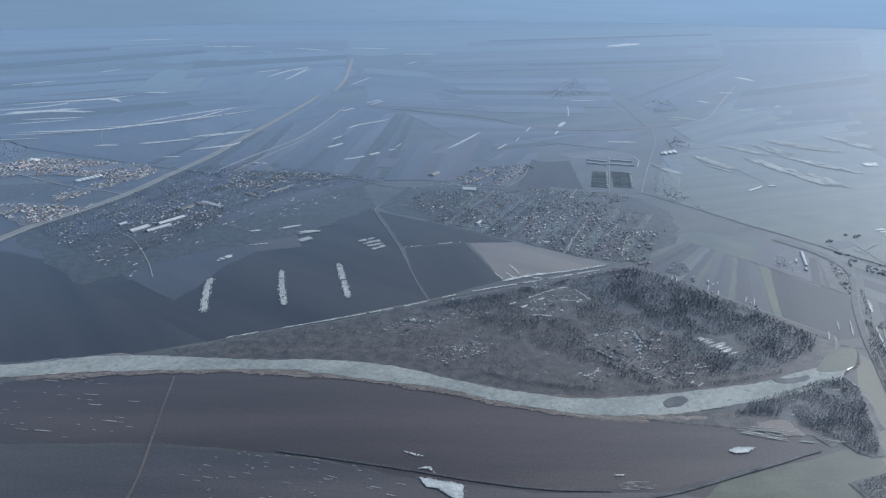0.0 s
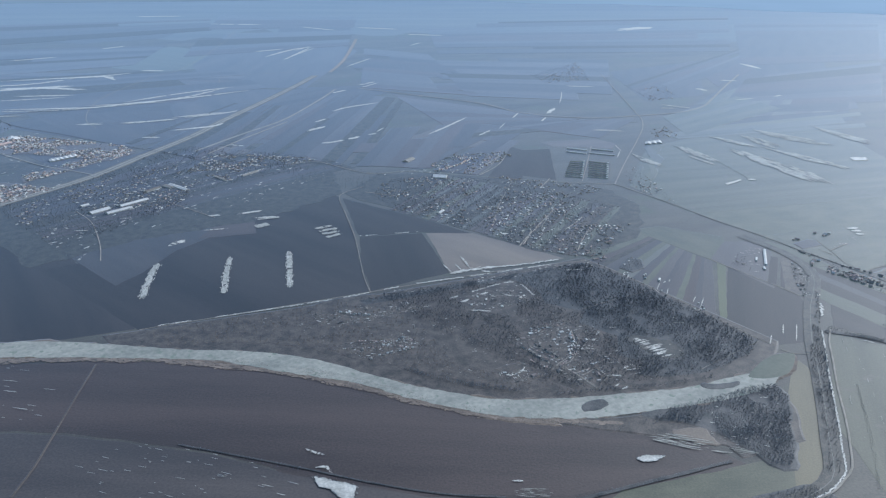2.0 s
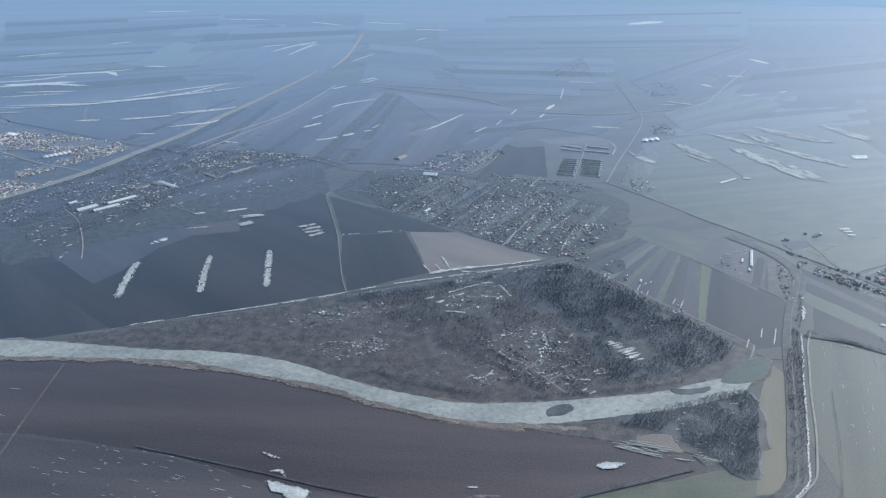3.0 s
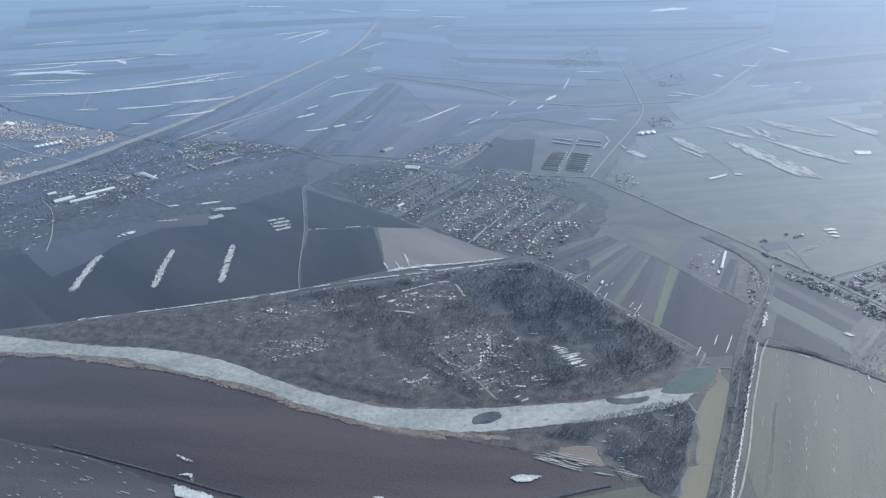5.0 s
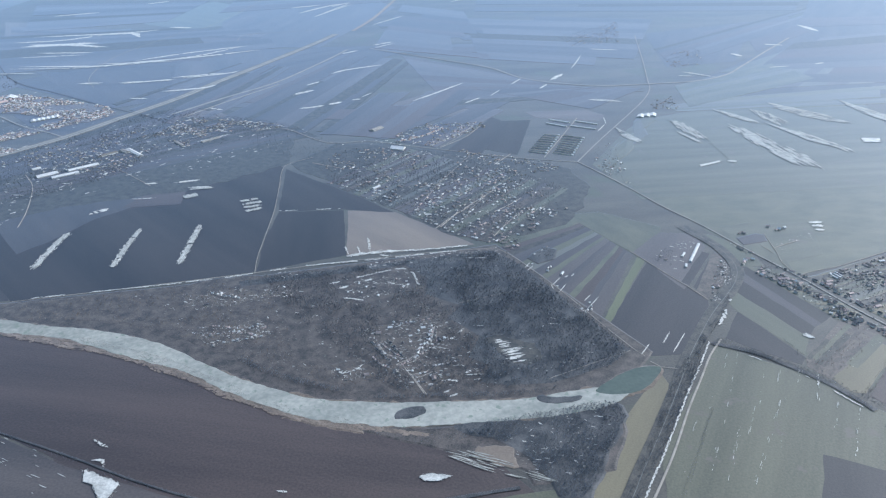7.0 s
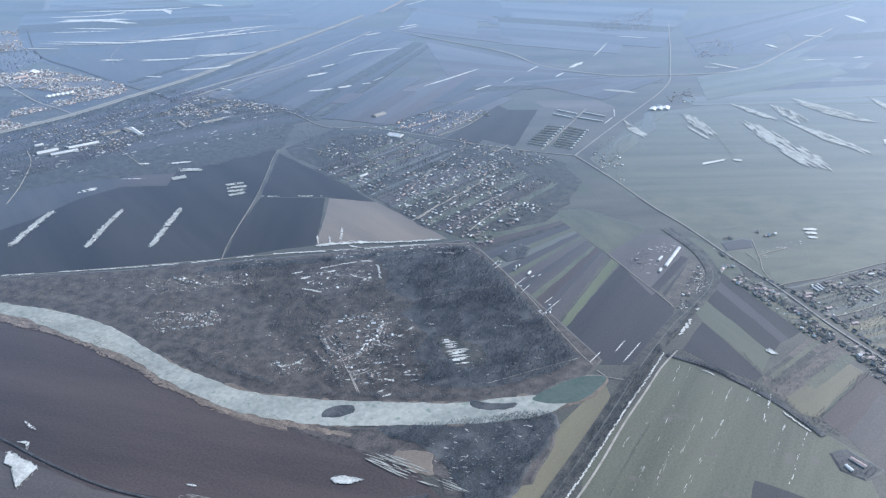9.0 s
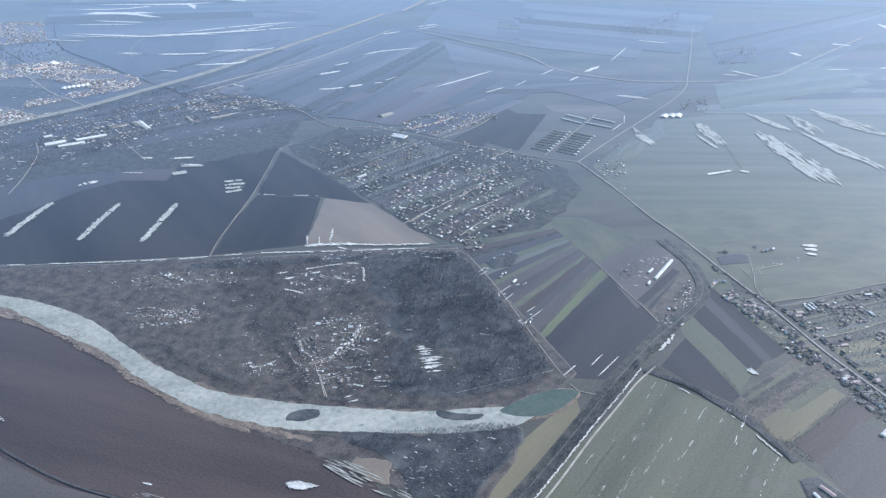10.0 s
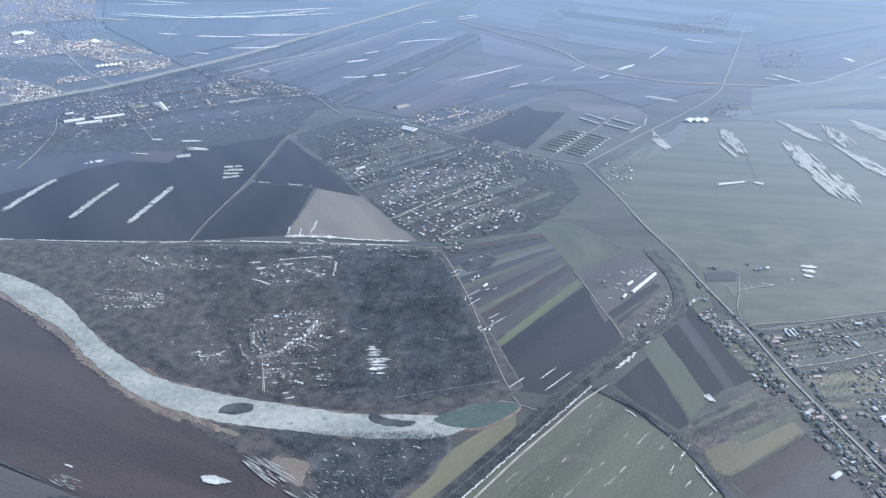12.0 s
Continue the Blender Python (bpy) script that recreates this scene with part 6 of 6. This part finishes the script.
# ---- glowing backdrop of hazy distance ----
haze = bpy.data.materials.new("hazy_distance")
haze.use_nodes = True
hn, hl = haze.node_tree.nodes, haze.node_tree.links.new
hn.remove(hn["Principled BSDF"])
glow = hn.new("ShaderNodeEmission")
co = hn.new("ShaderNodeTexCoord")
bands = hn.new("ShaderNodeMapping")
bands.inputs["Scale"].default_value = (0.0022, 0.0022, 0.06)
streak = hn.new("ShaderNodeTexNoise")
streak.inputs["Scale"].default_value, streak.inputs["Detail"].default_value = 1.0, 5
tone = hn.new("ShaderNodeMix")
tone.data_type = "RGBA"
tone.inputs["A"].default_value, tone.inputs["B"].default_value = (0.20, 0.262, 0.335, 1), (0.235, 0.30, 0.375, 1)
hl(co.outputs["Object"], bands.inputs[0])
hl(bands.outputs[0], streak.inputs["Vector"])
hl(streak.outputs[0], tone.inputs["Factor"])
hl(tone.outputs["Result"], glow.inputs["Color"])
# painted haze: the glow strengthens towards the sun
side_on = hn.new("ShaderNodeVectorMath")
side_on.operation = "DOT_PRODUCT"
side_on.inputs[1].default_value = (toward.x / 4480, toward.y / 4480, 0)
hl(co.outputs["Object"], side_on.inputs[0])
sunward = hn.new("ShaderNodeMapRange")
sunward.inputs["From Min"].default_value, sunward.inputs["From Max"].default_value = 0.35, 0.9
sunward.inputs["To Min"].default_value, sunward.inputs["To Max"].default_value = 1.12, 1.7
hl(side_on.outputs["Value"], sunward.inputs["Value"])
hl(sunward.outputs[0], glow.inputs["Strength"])
hl(glow.outputs[0], hn["Material Output"].inputs["Surface"])
ring_v, ring_f = [], []
n = 240
for i in range(n):      # sloped glowing ring, coloured as low far land fading into haze
    s = 2 * math.pi * i / n
    wander = 120 * noise.noise(Vector((math.cos(s) * 9, math.sin(s) * 9, 1)))
    for r, z in ((3950 + wander, 0.3), (4250, 36), (4550, 118)):
        ring_v.append((204 + r * math.cos(s), 72 + r * math.sin(s), z))
for i in range(n):
    for j in range(2):
        p, q = 3 * i + j, 3 * ((i + 1) % n) + j
        ring_f.append((p, q, q + 1, p + 1))
tagged(raw("backdrop", ring_v, ring_f, [haze]), "glowing blue backdrop of hazy plain up to the horizon", "backdrop", kind="structure")
